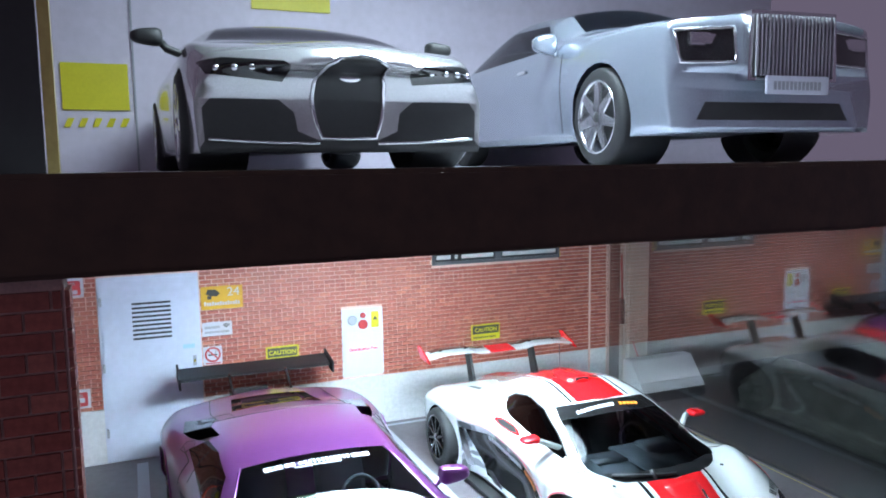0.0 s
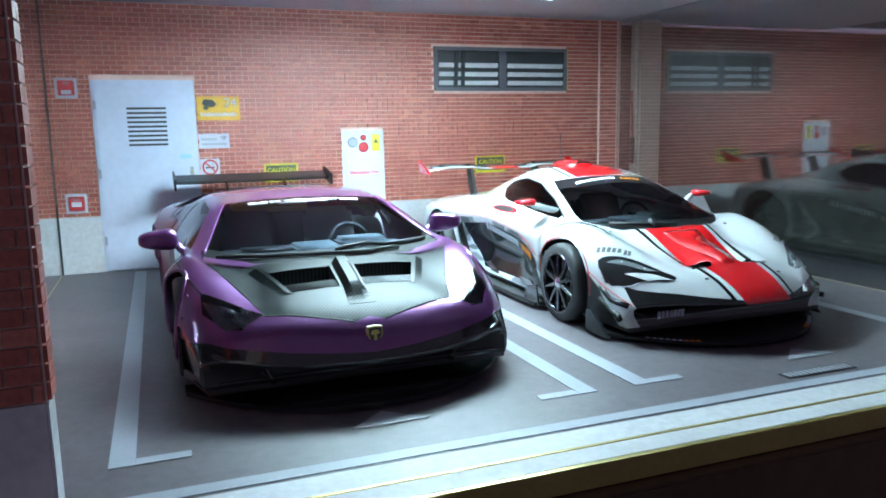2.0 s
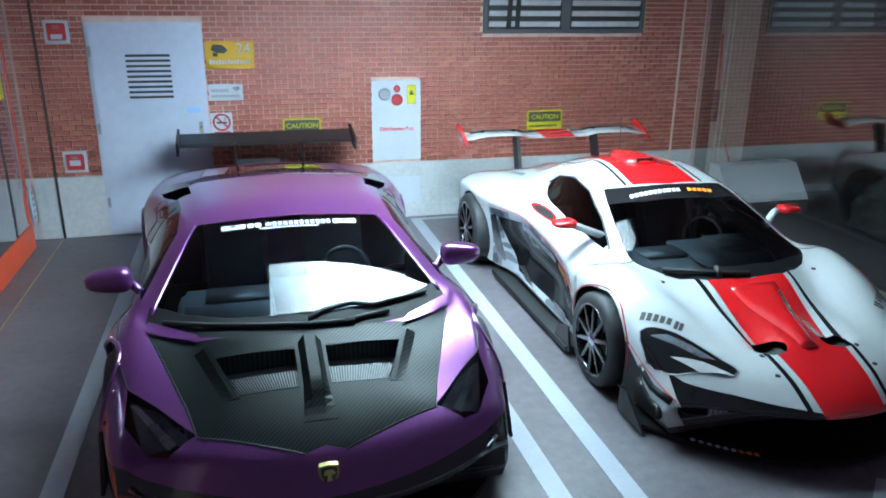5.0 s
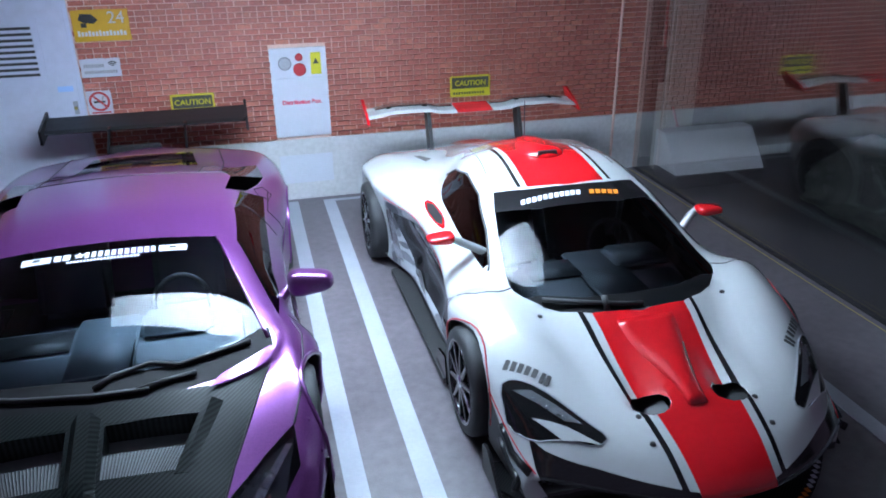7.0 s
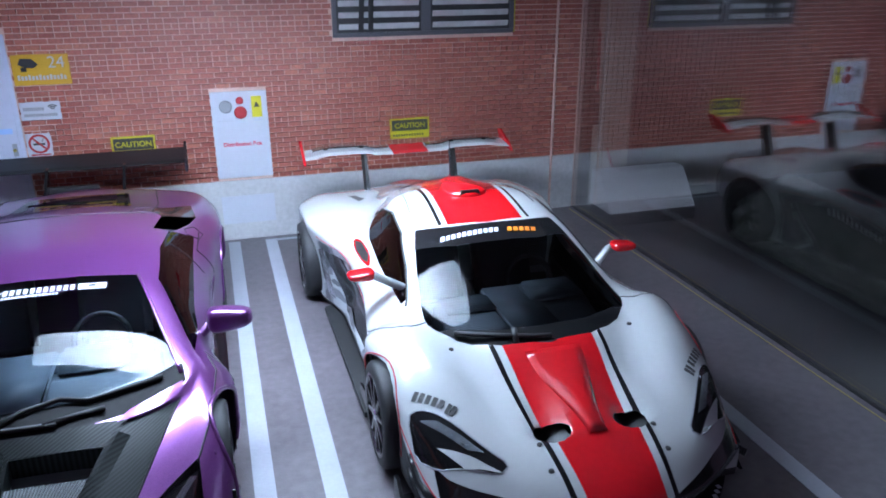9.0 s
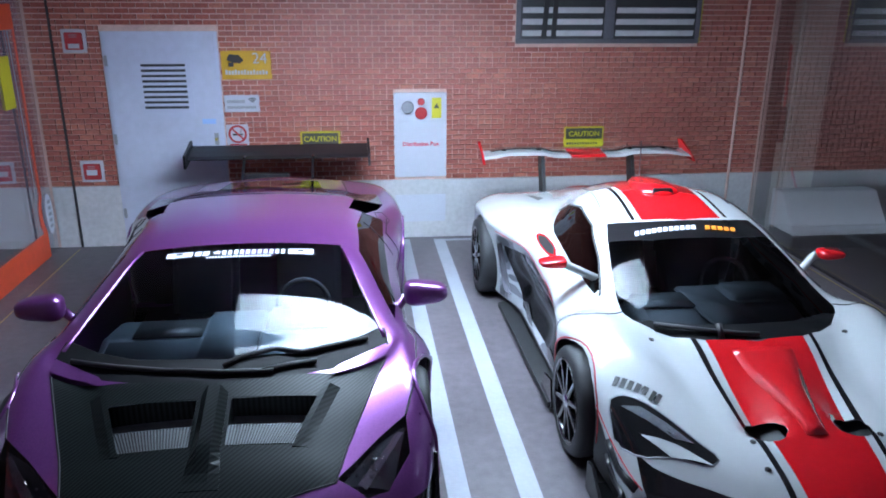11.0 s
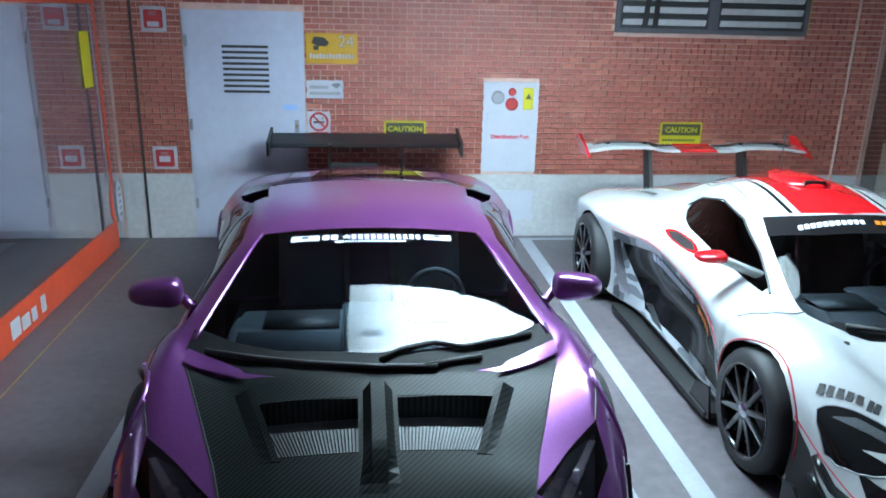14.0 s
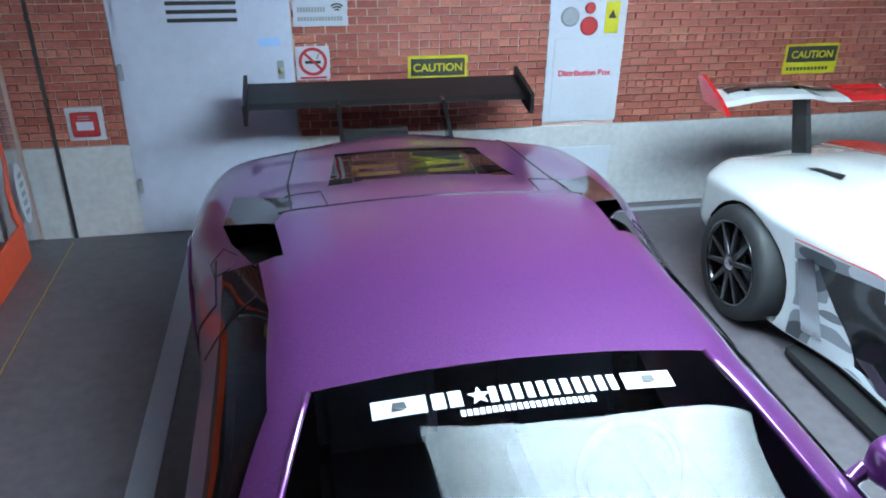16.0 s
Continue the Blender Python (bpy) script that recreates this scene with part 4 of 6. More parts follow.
            part("scoop_wall", bm, CARBON, bon, "", False, K)
            for i in range(24):
                u0 = 0.03 + i * 0.04
                line = []
                for v in (0.0, 0.25, 0.5):
                    y = (1 - v) * -1.95 + v * -1.65
                    x = s * (0.085 + u0 * ((1 - v) * 0.315 + v * 0.455))
                    line.append(sh.drop(x, y) - Vector((0, 0, 0.005 + 0.035 * v)))
                part("rib", tube(line, 0.0035, 4), MATT, bon, "", False, K)
    bm = bmesh.new()
    last = None
    for y in span(-2.19, -1.62, 14):
        t = ramp(y, -2.19, -1.92)
        w, h = 0.085 - 0.020 * t, 0.003 + 0.047 * t * t * (3 - 2 * t)
        row = [bm.verts.new(sh.drop(x, y) + Vector((0, 0, dz))) for x, dz in ((-w, -0.02), (-w, 0.002), (-0.03, h), (0.03, h), (w, 0.002), (w, -0.02))]
        if last:
            for i in range(5):
                bm.faces.new((last[i], last[i + 1], row[i + 1], row[i]))
        else:
            bm.faces.new(row)
        last = row
    bm.faces.new(last[::-1])
    part("spine", bm, CARBON, bon, "raised carbon centre spine", False, K)
    for s in (1, -1):
        bm = bmesh.new()
        last = None
        for v in span(0, 1, 8):
            y = -1.97 + 0.40 * v
            xc = s * (0.415 + 0.15 * v)
            row = [bm.verts.new(sh.drop(xc + dx * s, y) + Vector((0, 0, dz))) for dx, dz in ((-0.02, -0.03), (-0.02, 0.004 + 0.022 * v), (0.008, 0.004 + 0.022 * v), (0.06, 0.0), (0.06, -0.03))]
            if last:
                for i in range(4):
                    bm.faces.new((last[i], last[i + 1], row[i + 1], row[i]))
            else:
                bm.faces.new(row)
            last = row
        bm.faces.new(last[::-1])
        part("scoop_shoulder", bm, CARBON, bon, "", False, K)
    for s in (1, -1):
        m = (lambda p: p) if s > 0 else mirror
        part("bonnet_gap", sh.seam(m([(0.10, -2.36), (0.60, -2.16), (0.66, -1.95), (0.87, -1.38)])), SEAM, root, "", False, K)
        part("hem", sh.seam(m([(0.875, -1.16), (0.755, -0.72), (0.635, -0.285)]), 0.012), PURPLE, root, "", True, K)
        part("fender_gap", sh.seam(m([(0.95, -1.78), (1.03, -1.5), (1.06, -1.1), (1.02, -0.95)])), SEAM, root, "", False, K)
        part("intake_liner", sh.decal([m([(0.66, 0.52), (0.90, 0.56), (1.0, 1.25), (0.70, 1.05)])], lift=-0.14), MATT, root, "black intake depth", True, K)
        part("filler_gap", sh.seam(m([(1.03, 0.98), (0.965, 0.99), (0.90, 0.84), (0.92, 0.76), (1.0, 0.83), (1.03, 0.98)]), 0.004), SEAM, root, "", False, K)
        part("shoulder_gap", sh.seam(m([(0.80, 0.36), (0.92, 0.38), (1.02, 0.40)]), 0.005), SEAM, root, "", False, K)
        part("deck_gap", sh.seam(m([(0.50, 1.05), (0.52, 1.30), (0.69, 1.345)]), 0.005), SEAM, root, "", False, K)
        part("roof_gap", sh.seam(m([(0.0, 1.02), (0.5, 1.03), (0.72, 1.06)])), SEAM, root, "", False, K)
        part("tail_gap", sh.seam(m([(0.66, 1.05), (0.68, 1.6), (0.62, 2.3)])), SEAM, root, "", False, K)
        part("side_gap", sh.seam([(0.70, 0.62), (0.62, 0.85), (0.95, 0.88)], 0.006, "x", s), SEAM, root, "", False, K)
        part("door_gap", sh.seam([(-0.98, 0.20), (-1.0, 0.60), (-0.90, 0.76)], 0.006, "x", s), SEAM, root, "", False, K)
        part("cowl_blade", sh.decal([m([(0.56, -1.50), (0.885, -1.36), (0.885, -1.24), (0.62, -1.42)])], lift=0.02), PURPLE, root, "purple cowl corner", True, K)
        # headlight inside: dark bowl, projector and pearl lamps
        p = sh.drop(s * 0.80, -2.03)
        hb = made["headlight"]
        bm = sh.decal([m([(0.62, -2.13), (0.86, -2.12), (0.945, -1.80), (0.79, -1.91)])], lift=-0.05)
        part("lamp_bowl", bm, LAMPIN, root, "dark headlight bowl", True, K)
        bm = bmesh.new()
        bmesh.ops.create_uvsphere(bm, u_segments=14, v_segments=8, radius=0.045)
        part("projector", moved(bm, p.x, p.y, p.z - 0.03), LENS, root, "round projector lens", True, K)
        part("lamp_blade", sh.decal([m([(0.70, -2.14), (0.74, -2.16), (0.93, -1.86), (0.90, -1.86)])], lift=-0.022), SILVER, root, "silver lamp bezel", True, K)
        for i in range(9):
            a, b = 0.66 + 0.035 * (i % 5), -2.10 + 0.05 * (i // 5)
            q = sh.drop(s * a, b)
            bm = bmesh.new()
            bmesh.ops.create_uvsphere(bm, u_segments=6, v_segments=4, radius=0.009)
            part("pearl_lamp", moved(bm, q.x, q.y, q.z - 0.02), SILVER, root, "", True, K)
        for i in range(7):
            a = math.radians(25 + i * 22)
            q = sh.side(-1.40 + 0.47 * math.cos(a), 0.345 + 0.47 * math.sin(a) * 0.8, s)
            part("rivet", moved(lathe([(0.001, 0.006), (0.010, 0.004), (0.013, -0.004)], 8, "x"), q.x, q.y, q.z), PURPLE, root, "", True, K)
        for cy, r in ((-1.40, 0.366), (1.42, 0.38)):
            bm = lathe([(r, s * 0.70), (r, s * 0.97)], 40, "x")
            part("wheel_well", moved(bm, 0, cy, 0.335), MATT, root, "black wheel arch liner", True, K)
            lip = [(cy + (r + 0.015) * math.cos(a), 0.345 + (r + 0.015) * math.sin(a)) for a in span(-0.35, math.pi + 0.35, 22)]
            part("arch_lip", sh.seam(lip, 0.014, "x", s), PURPLE, root, "purple bolt-on arch lip", True, K)
        wheel(root, s * 0.965, -1.40, 0.338, 0.338, 0.27, s, 10, BLACK, SILVER)
        wheel(root, s * 0.99, 1.42, 0.345, 0.345, 0.33, s, 10, BLACK, SILVER)
        # splitter wings, canards and skirts
        can = prism([(-2.0, 0.17), (-1.80, 0.16), (-1.78, 0.40), (-1.84, 0.45), (-1.95, 0.26)], "x", s * 1.085, s * 1.105)
        bmesh.ops.bevel(can, geom=can.edges[:], offset=0.004, segments=1, affect="EDGES")
        part("canard", can, CARBON2, root, "black carbon canard", False, K)
        part("side_skirt", box(min(s * 0.98, s * 1.12), max(s * 0.98, s * 1.12), -0.95, 0.98, 0.05, 0.13, 0.015), BLACK, root, "black side skirt", False, K)
        part("fang", sh.seam([(s * 0.92, 0.34), (s * 0.62, 0.22), (s * 0.58, 0.12)], 0.018, "y"), BLACK, root, "", True, K)
        part("duct", sh.decal([[(s * 0.60, 0.15), (s * 0.98, 0.15), (s * 0.98, 0.30), (s * 0.72, 0.29)]], "y", lift=0.002), MATT, root, "black bumper duct", True, K)
    pts = [(x, -2.60 + 0.66 * abs(x / 1.08) ** 2.4) for x in span(-1.08, 1.08, 30)]
    part("splitter", prism(pts + [(1.08, -1.80), (-1.08, -1.80)], "z", 0.022, 0.05), BLACK, root, "gloss black front splitter", False, K)
    part("lower_lip", sh.seam([(x, 0.155) for x in span(-0.9, 0.9, 16)], 0.014, "y"), BLACK, root, "", True, K)
    # badge
    p = sh.front(0, 0.42)
    shield = [(x * 0.82, z * 0.82) for x, z in ((-0.055, 0.06), (0, 0.068), (0.055, 0.06), (0.058, 0.0), (0.035, -0.045), (0, -0.07), (-0.035, -0.045), (-0.058, 0.0))]
    b = part("badge", moved(prism(shield, "y", -0.022, 0.01), 0, p.y, 0.42), GOLD, root, "gold and black shield badge", False, K)
    part("badge_field", moved(prism([(x * 0.82, z * 0.82) for x, z in shield], "y", -0.026, -0.0225), 0, p.y, 0.42), DARKP, b, "", False, K)
    part("badge_mark", moved(prism([(-0.02, 0.03), (0.015, 0.032), (0.03, 0.01), (0.008, 0.004), (0.012, -0.03), (-0.012, -0.03), (-0.006, 0.0), (-0.028, 0.006)], "y", -0.030, -0.0262), 0, p.y, 0.42), GOLD, b, "", False, K)
    # banner bars across the top of the screen
    q = [[(-0.46, -0.44), (-0.30, -0.44), (-0.30, -0.375), (-0.46, -0.375)], [(0.30, -0.44), (0.46, -0.44), (0.46, -0.375), (0.30, -0.375)]]
    q += letter_bars(-0.285, -0.437, 1, 0, 2, 0.05, 0.06, 0.2) + letter_bars(-0.115, -0.437, 1, 0, 11, 0.037, 0.06, 0.34)
    ban = part("banner", sh.decal(q[:1], lift=0.008), WHITE, root, "white lettering bars on the windscreen", False, K)
    for one in q[1:]:
        part("letter_bar", sh.decal([one], lift=0.008), WHITE, ban, "", False, K)
    for s in (-1, 1):
        part("banner_dot", sh.decal([[(s * 0.38 - 0.022, -0.42), (s * 0.38 + 0.022, -0.42), (s * 0.38 + 0.018, -0.395), (s * 0.38 - 0.018, -0.395)]], lift=0.014), DARKP, ban, "", False, K)
    for one in letter_bars(-0.21, -0.475, 1, 0, 22, 0.0185, 0.024, 0.25):
        part("small_bar", sh.decal([one], lift=0.008), WHITE, ban, "", False, K)
    star = [(-0.145 + (0.036 if i % 2 == 0 else 0.016) * math.sin(i * math.pi / 5), (0.036 if i % 2 == 0 else 0.016) * math.cos(i * math.pi / 5)) for i in range(10)]
    part("star", sh.decal([[(-0.145, -0.407), (star[i - 1][0], -0.407 + star[i - 1][1]), (star[i][0], -0.407 + star[i][1]), (star[(i + 1) % 10][0], -0.407 + star[(i + 1) % 10][1])] for i in range(0, 10, 2)], lift=0.009), WHITE, ban, "", False, K)
    # wipers
    for pts in ([(-0.80, -1.27), (-0.55, -1.36), (-0.30, -1.44), (0.0, -1.49), (0.28, -1.49)], [(0.02, -1.44), (0.10, -1.36), (0.28, -1.30), (0.42, -1.33), (0.56, -1.28), (0.78, -1.20)], [(0.22, -1.49), (0.36, -1.44), (0.50, -1.40)]):
        part("wiper", tube([sh.drop(*p) + Vector((0, 0, 0.018)) for p in pts], 0.014, 6), MATT, root, "black wiper arm", True, K)
    mirror_pair(root, 1.16, -0.64, 0.845, 0.15, 0.075, PURPLE, (0.93, -0.78, 0.76))
    # rear wing
    wing = prism([(2.63, 1.064), (2.68, 1.086), (2.80, 1.118), (2.93, 1.15), (2.935, 1.135), (2.80, 1.094), (2.70, 1.062), (2.65, 1.052)], "x", -0.915, 0.915)
    w = part("rear_wing", wing, CARBON2, root, "black carbon rear wing", False, K)
    for s in (-1, 1):
        part("end_plate", prism([(2.53, 0.99), (2.96, 1.05), (2.96, 1.20), (2.53, 1.12)], "x", s * 0.905, s * 0.93), CARBON2, w, "", False, K)
        part("upright", prism([(2.25, 0.86), (2.45, 0.86), (2.80, 1.10), (2.62, 1.08)], "x", s * 0.33, s * 0.355), BLACK, w, "", False, K)
    part("tail_box", box(-0.35, 0.10, 2.56, 2.62, 0.84, 0.92, 0.01), MATT, root, "", False, K)
    part("engine_block", box(-0.38, 0.38, 1.40, 1.99, 0.80, 0.91, 0.02), GOLD, root, "gold and black engine", True, K)
    for i in range(8):
        w = 0.33 - 0.018 * (i % 3)
        part("engine_runner", tube([(-w, 1.45 + i * 0.066, 0.958 - 0.004 * i), (w, 1.45 + i * 0.066, 0.958 - 0.004 * i)], 0.020, 8), (ENGINE, SILVER, ENGINE, MATT)[i % 4], root, "", True, K)
    part("engine_plate", box(-0.09, 0.09, 1.50, 1.84, 0.91, 0.962, 0.012), SILVER, root, "bright engine cover plate", False, K)
    cabin(root, 0.22, 0.38, 0.25, -1.28, 0.705, 0.74, DASH)
    part("cabin_tub", box(-0.80, 0.80, -1.15, 0.9, 0.16, 0.20, 0.0), MATT, root, "", False, K)
    return root


purple_car()


# ---- the white and red racing car ----
def white_car():
    root = thing("model_car", "white racing supercar model with red centre stripe and rear wing", "model car", pose(0.2315, 0.446, 0, 0, 0, -0.4), "model cars parked in the case")
    crown = [(-2.52, 0, 0.33), (-2.45, 0, 0.395), (-2.3, 0, 0.47), (-2.0, 0, 0.570), (-1.65, 0, 0.665), (-1.38, 0, 0.765), (-0.95, 0, 0.915), (-0.6, 0, 1.048), (-0.2, 0, 1.165), (0.35, 0, 1.245), (0.9, 0, 1.165), (1.4, 0, 1.005), (1.9, 0, 0.865), (2.25, 0, 0.80), (2.35, 0, 0.72)]
    edge = [(-2.52, 0.36, 0.33), (-2.3, 0.36, 0.47), (-2.0, 0.38, 0.565), (-1.65, 0.42, 0.65), (-1.38, 0.52, 0.76), (-0.95, 0.66, 0.84), (-0.6, 0.63, 0.962), (-0.15, 0.565, 1.105), (0.35, 0.51, 1.178), (0.9, 0.44, 1.09), (1.4, 0.42, 0.945), (1.9, 0.46, 0.845), (2.35, 0.5, 0.71)]
    shoulder = [(-2.52, 0.70, 0.32), (-2.3, 0.72, 0.485), (-2.0, 0.76, 0.635), (-1.65, 0.80, 0.765), (-1.3, 0.83, 0.815), (-0.95, 0.81, 0.785), (-0.6, 0.80, 0.79), (-0.1, 0.79, 0.85), (0.35, 0.78, 0.87), (0.9, 0.80, 0.83), (1.4, 0.88, 0.845), (1.9, 0.92, 0.82), (2.25, 0.88, 0.75), (2.35, 0.8, 0.68)]
    waist = [(-2.52, 0.93, 0.26), (-2.3, 0.95, 0.38), (-2.0, 0.98, 0.555), (-1.65, 1.02, 0.66), (-1.3, 1.065, 0.69), (-0.9, 1.01, 0.64), (-0.1, 0.93, 0.67), (0.4, 0.94, 0.70), (0.9, 1.06, 0.74), (1.4, 1.165, 0.745), (1.9, 1.17, 0.715), (2.35, 1.02, 0.60)]
    flank = [(-2.52, 0.95, 0.18), (-2.0, 1.0, 0.30), (-1.3, 1.07, 0.42), (-0.9, 0.99, 0.38), (-0.1, 0.84, 0.38), (0.5, 0.86, 0.40), (1.0, 1.07, 0.44), (1.9, 1.17, 0.46), (2.35, 1.02, 0.42)]
    sill = [(-2.52, 0.92, 0.09), (-1.3, 1.0, 0.11), (-0.8, 0.95, 0.11), (0.6, 0.95, 0.11), (1.3, 1.10, 0.14), (2.35, 0.95, 0.30)]
    sweep = [(-2.52, 0.62), (-2.0, 0.46), (-1.38, 0.36), (-0.95, 0.22), (-0.2, 0.10), (0.4, 0.0), (2.0, -0.06), (2.35, -0.2)]

    def tweak(x, y, z):
        if z > 0.36 and -2.5 < y < -1.25:
            k = ramp(y, -2.06, -1.98) * (1 - ramp(y, -1.95, -1.42))
            z -= 0.078 * k * bump(abs(x), 0.25, 0.15)
            z += 0.012 * k * bump(x, 0, 0.10)
            kk = ramp(y, -2.3, -1.7)
            z -= 0.025 * kk * bump(abs(x), 0.50, 0.20)
        if 0.2 < y < 2.2 and z > 0.6:
            z -= 0.035 * bump(abs(x), 0.62, 0.18) * bump(y, 1.1, 0.8)
        return x, y, z

    sh = Shell([crown, edge, shoulder, waist, flank, sill], sweep, span(-2.52, -2.3, 8) + span(-2.27, -1.2, 28) + span(-1.15, 2.1, 60) + span(2.14, 2.35, 5), tweak)
    up = lambda c, n: n.z > 0.1 and c.z > 0.3
    hood_in = [(0.205, -2.50), (0.255, -1.95), (0.295, -1.42)]
    for nm, a, b, mt in (("pinstripe", 0.045, 0.075, BLACK), ("stripe", 0.0, 0.0, REDC)):
        if nm == "stripe":
            sh.region("hood_stripe", both([(0, -2.7)] + [(0.20, -2.7)] + hood_in + [(0.30, -1.33), (0, -1.40)]), "z", mt, "red centre stripe", lambda c, n: c.z > 0.30 and c.y < -1.2)
            sh.region("roof_stripe", both([(0, -0.25), (0.29, -0.20), (0.27, 0.4), (0.24, 1.02), (0, 1.02)]), "z", mt, "red roof stripe", lambda c, n: c.z > 0.9 and n.z > 0.3)
            sh.region("deck_stripe", both([(0, 1.30), (0.17, 1.30), (0.17, 2.30), (0, 2.30)]), "z", mt, "red deck stripe", lambda c, n: c.z > 0.6 and n.z > 0.3)
        else:
            for s in (1, -1):
                m = (lambda p: p) if s > 0 else mirror
                sh.region("pinstripe", m([(x + a, y) for x, y in hood_in] + [(0.345, -1.34), (0.375, -1.32)] + [(x + b, y) for x, y in reversed(hood_in)]), "z", mt, "black pinstripe", up)
                sh.region("roof_pinstripe", m([(0.33, -0.18), (0.31, 0.4), (0.28, 1.02), (0.305, 1.02), (0.335, 0.4), (0.355, -0.18)]), "z", mt, "black pinstripe", lambda c, n: c.z > 0.85)
                sh.region("deck_pinstripe", m([(0.205, 1.3), (0.23, 1.3), (0.23, 2.3), (0.205, 2.3)]), "z", mt, "black pinstripe", lambda c, n: c.z > 0.6 and n.z > 0.3)
    glass = both([(0, -1.375), (0.30, -1.345), (0.55, -1.225), (0.675, -1.09), (0.685, -0.95), (0.61, -0.50), (0.525, -0.16), (0.28, -0.235), (0, -0.26)])
    sh.region("windscreen", rounded(glass, 0.25), "z", GLASSC, "wide tinted windscreen", lambda c, n: c.z > 0.68 and n.z > 0.15)
    sh.region("sun_strip", both([(0, -0.47), (0.30, -0.45), (0.58, -0.36), (0.525, -0.16), (0.28, -0.235), (0, -0.26)]), "z", BLACK, "black sun strip", lambda c, n: c.z > 0.9 and n.z > 0.15)
    sh.region("scuttle", both([(0, -1.39), (0.30, -1.36), (0.55, -1.24), (0.63, -1.14), (0.56, -1.13), (0.3, -1.235), (0, -1.265)]), "z", COWL, "black scuttle", lambda c, n: c.z > 0.68 and n.z > 0.15)
    for s in (1, -1):
        m = (lambda p: p) if s > 0 else mirror
        sd = lambda c, n, s=s: c.x * s > 0.3 and n.x * s > 0.12
        sh.region("side_window", rounded([(-0.80, 0.81), (-0.45, 0.965), (-0.10, 1.085), (0.28, 1.125), (0.58, 1.06), (0.68, 0.97), (0.45, 0.895), (0.05, 0.87), (-0.45, 0.82)]), "x", GLASSD, "dark side window", sd)
        sh.region("side_trim", [(-0.92, 0.13), (-0.72, 0.46), (-0.2, 0.62), (0.6, 0.705), (1.06, 0.68), (1.0, 0.40), (1.02, 0.13)], "x", CAMO, "silver and charcoal patterned side panel", sd)
        sh.region("side_pod", [(-0.80, 0.18), (-0.62, 0.43), (-0.15, 0.575), (0.55, 0.65), (0.90, 0.62), (0.78, 0.40), (0.60, 0.17)], "x", BLACK, "gloss black side pod", sd)
        sh.region("intake_ring", rounded([(-0.02, 0.80), (0.16, 0.845), (0.45, 0.845), (0.62, 0.815), (0.42, 0.79), (0.16, 0.785)]), "x", REDC, "red intake ring", sd)
        sh.region("intake", [(0.08, 0.807), (0.18, 0.836), (0.43, 0.837), (0.55, 0.815), (0.41, 0.797), (0.18, 0.793)], "x", MATT, "black side intake", sd)
        hl = [(0.965, -1.66), (0.90, -1.68), (0.80, -1.78), (0.64, -2.0), (0.53, -2.13), (0.60, -2.16), (0.76, -2.06), (0.88, -1.98), (0.965, -1.84)]
        sh.region("headlight", m(rounded(hl)), "z", BLACK, "dark headlight unit", lambda c, n, s=s: c.x * s > 0 and c.z > 0.36)
        sh.region("nostril", m(rounded([(0.12, -2.00), (0.18, -2.075), (0.29, -2.075), (0.345, -1.99), (0.315, -1.91), (0.25, -1.89), (0.17, -1.92)])), "z", None, test=up)
        sh.region("arch_vent", [(-1.58, 0.485), (-1.57, 0.10), (-1.98, 0.10), (-1.93, 0.18), (-1.84, 0.27), (-1.72, 0.395)], "x", MATT, "black arch vent", lambda c, n, s=s: c.x * s > 0.6)
        for cy, r in ((-1.235, 0.372), (1.45, 0.392)):
            sh.region("arch", circle(cy, 0.335, r), "x", None, test=lambda c, n, s=s: c.x * s > 0.7 and c.z < 0.735)
    fr = lambda c, n: c.y < -1.55 and (n.y < 0.2)
    sh.region("grille", both([(0, 0.02), (0.78, 0.02), (0.82, 0.12), (0.875, 0.22), (0.895, 0.32), (0.895, 0.43), (0.84, 0.405), (0.63, 0.396), (0.43, 0.375), (0.21, 0.355), (0.20, 0.32), (0, 0.315)]), "y", BLACK, "gloss black front grille", fr)
    sh.region("sill_panel", [(-2.6, 0.0), (2.6, 0.0), (2.6, 0.125), (-2.6, 0.125)], "x", MATT, "black sill", lambda c, n: c.z < 0.16)
    sh.region("tail_panel", [(-1.3, 0.2), (1.3, 0.2), (1.3, 0.66), (-1.3, 0.66)], "y", MATT, "black tail panel", lambda c, n: c.y > 2.1 and n.y > 0.6)
    made = sh.build(root, WHITEC, "gloss white body shell")
    for s in (1, -1):
        m = (lambda p: p) if s > 0 else mirror
        for pts in ([(0.685, -1.02), (0.78, -1.05), (0.90, -1.02), (0.99, -0.90)],):
            part("panel_gap", sh.seam(m(pts), 0.005), SEAM, root, "", False, K)
        part("roof_gap", sh.seam(m([(0.5, 0.1), (0.45, 0.55), (0.38, 0.95), (0.0, 1.06)]), 0.005), SEAM, root, "", False, K)
        part("window_seal", sh.seam([(-0.78, 0.82), (-0.45, 0.965), (-0.10, 1.082), (0.25, 1.125), (0.55, 1.068), (0.70, 0.975)], 0.009, "x", s), MATT, root, "", False, K)
        part("red_line", sh.seam([(-0.72, 0.475), (-0.2, 0.635), (0.6, 0.72), (1.06, 0.70)], 0.003, "x", s), REDC, root, "red coach line", False, K)
        part("red_line", sh.seam([(-1.58, 0.50), (-1.80, 0.40), (-1.98, 0.335), (-2.08, 0.30)], 0.004, "x", s), REDC, root, "red coach line", False, K)
        arc = [(-1.25 + 0.386 * math.cos(a), 0.335 + 0.386 * math.sin(a)) for a in span(-0.2, math.pi + 0.1, 20)]
        part("arch_line", sh.seam(arc, 0.006, "x", s), REDP, root, "dark red arch edging", True, K)
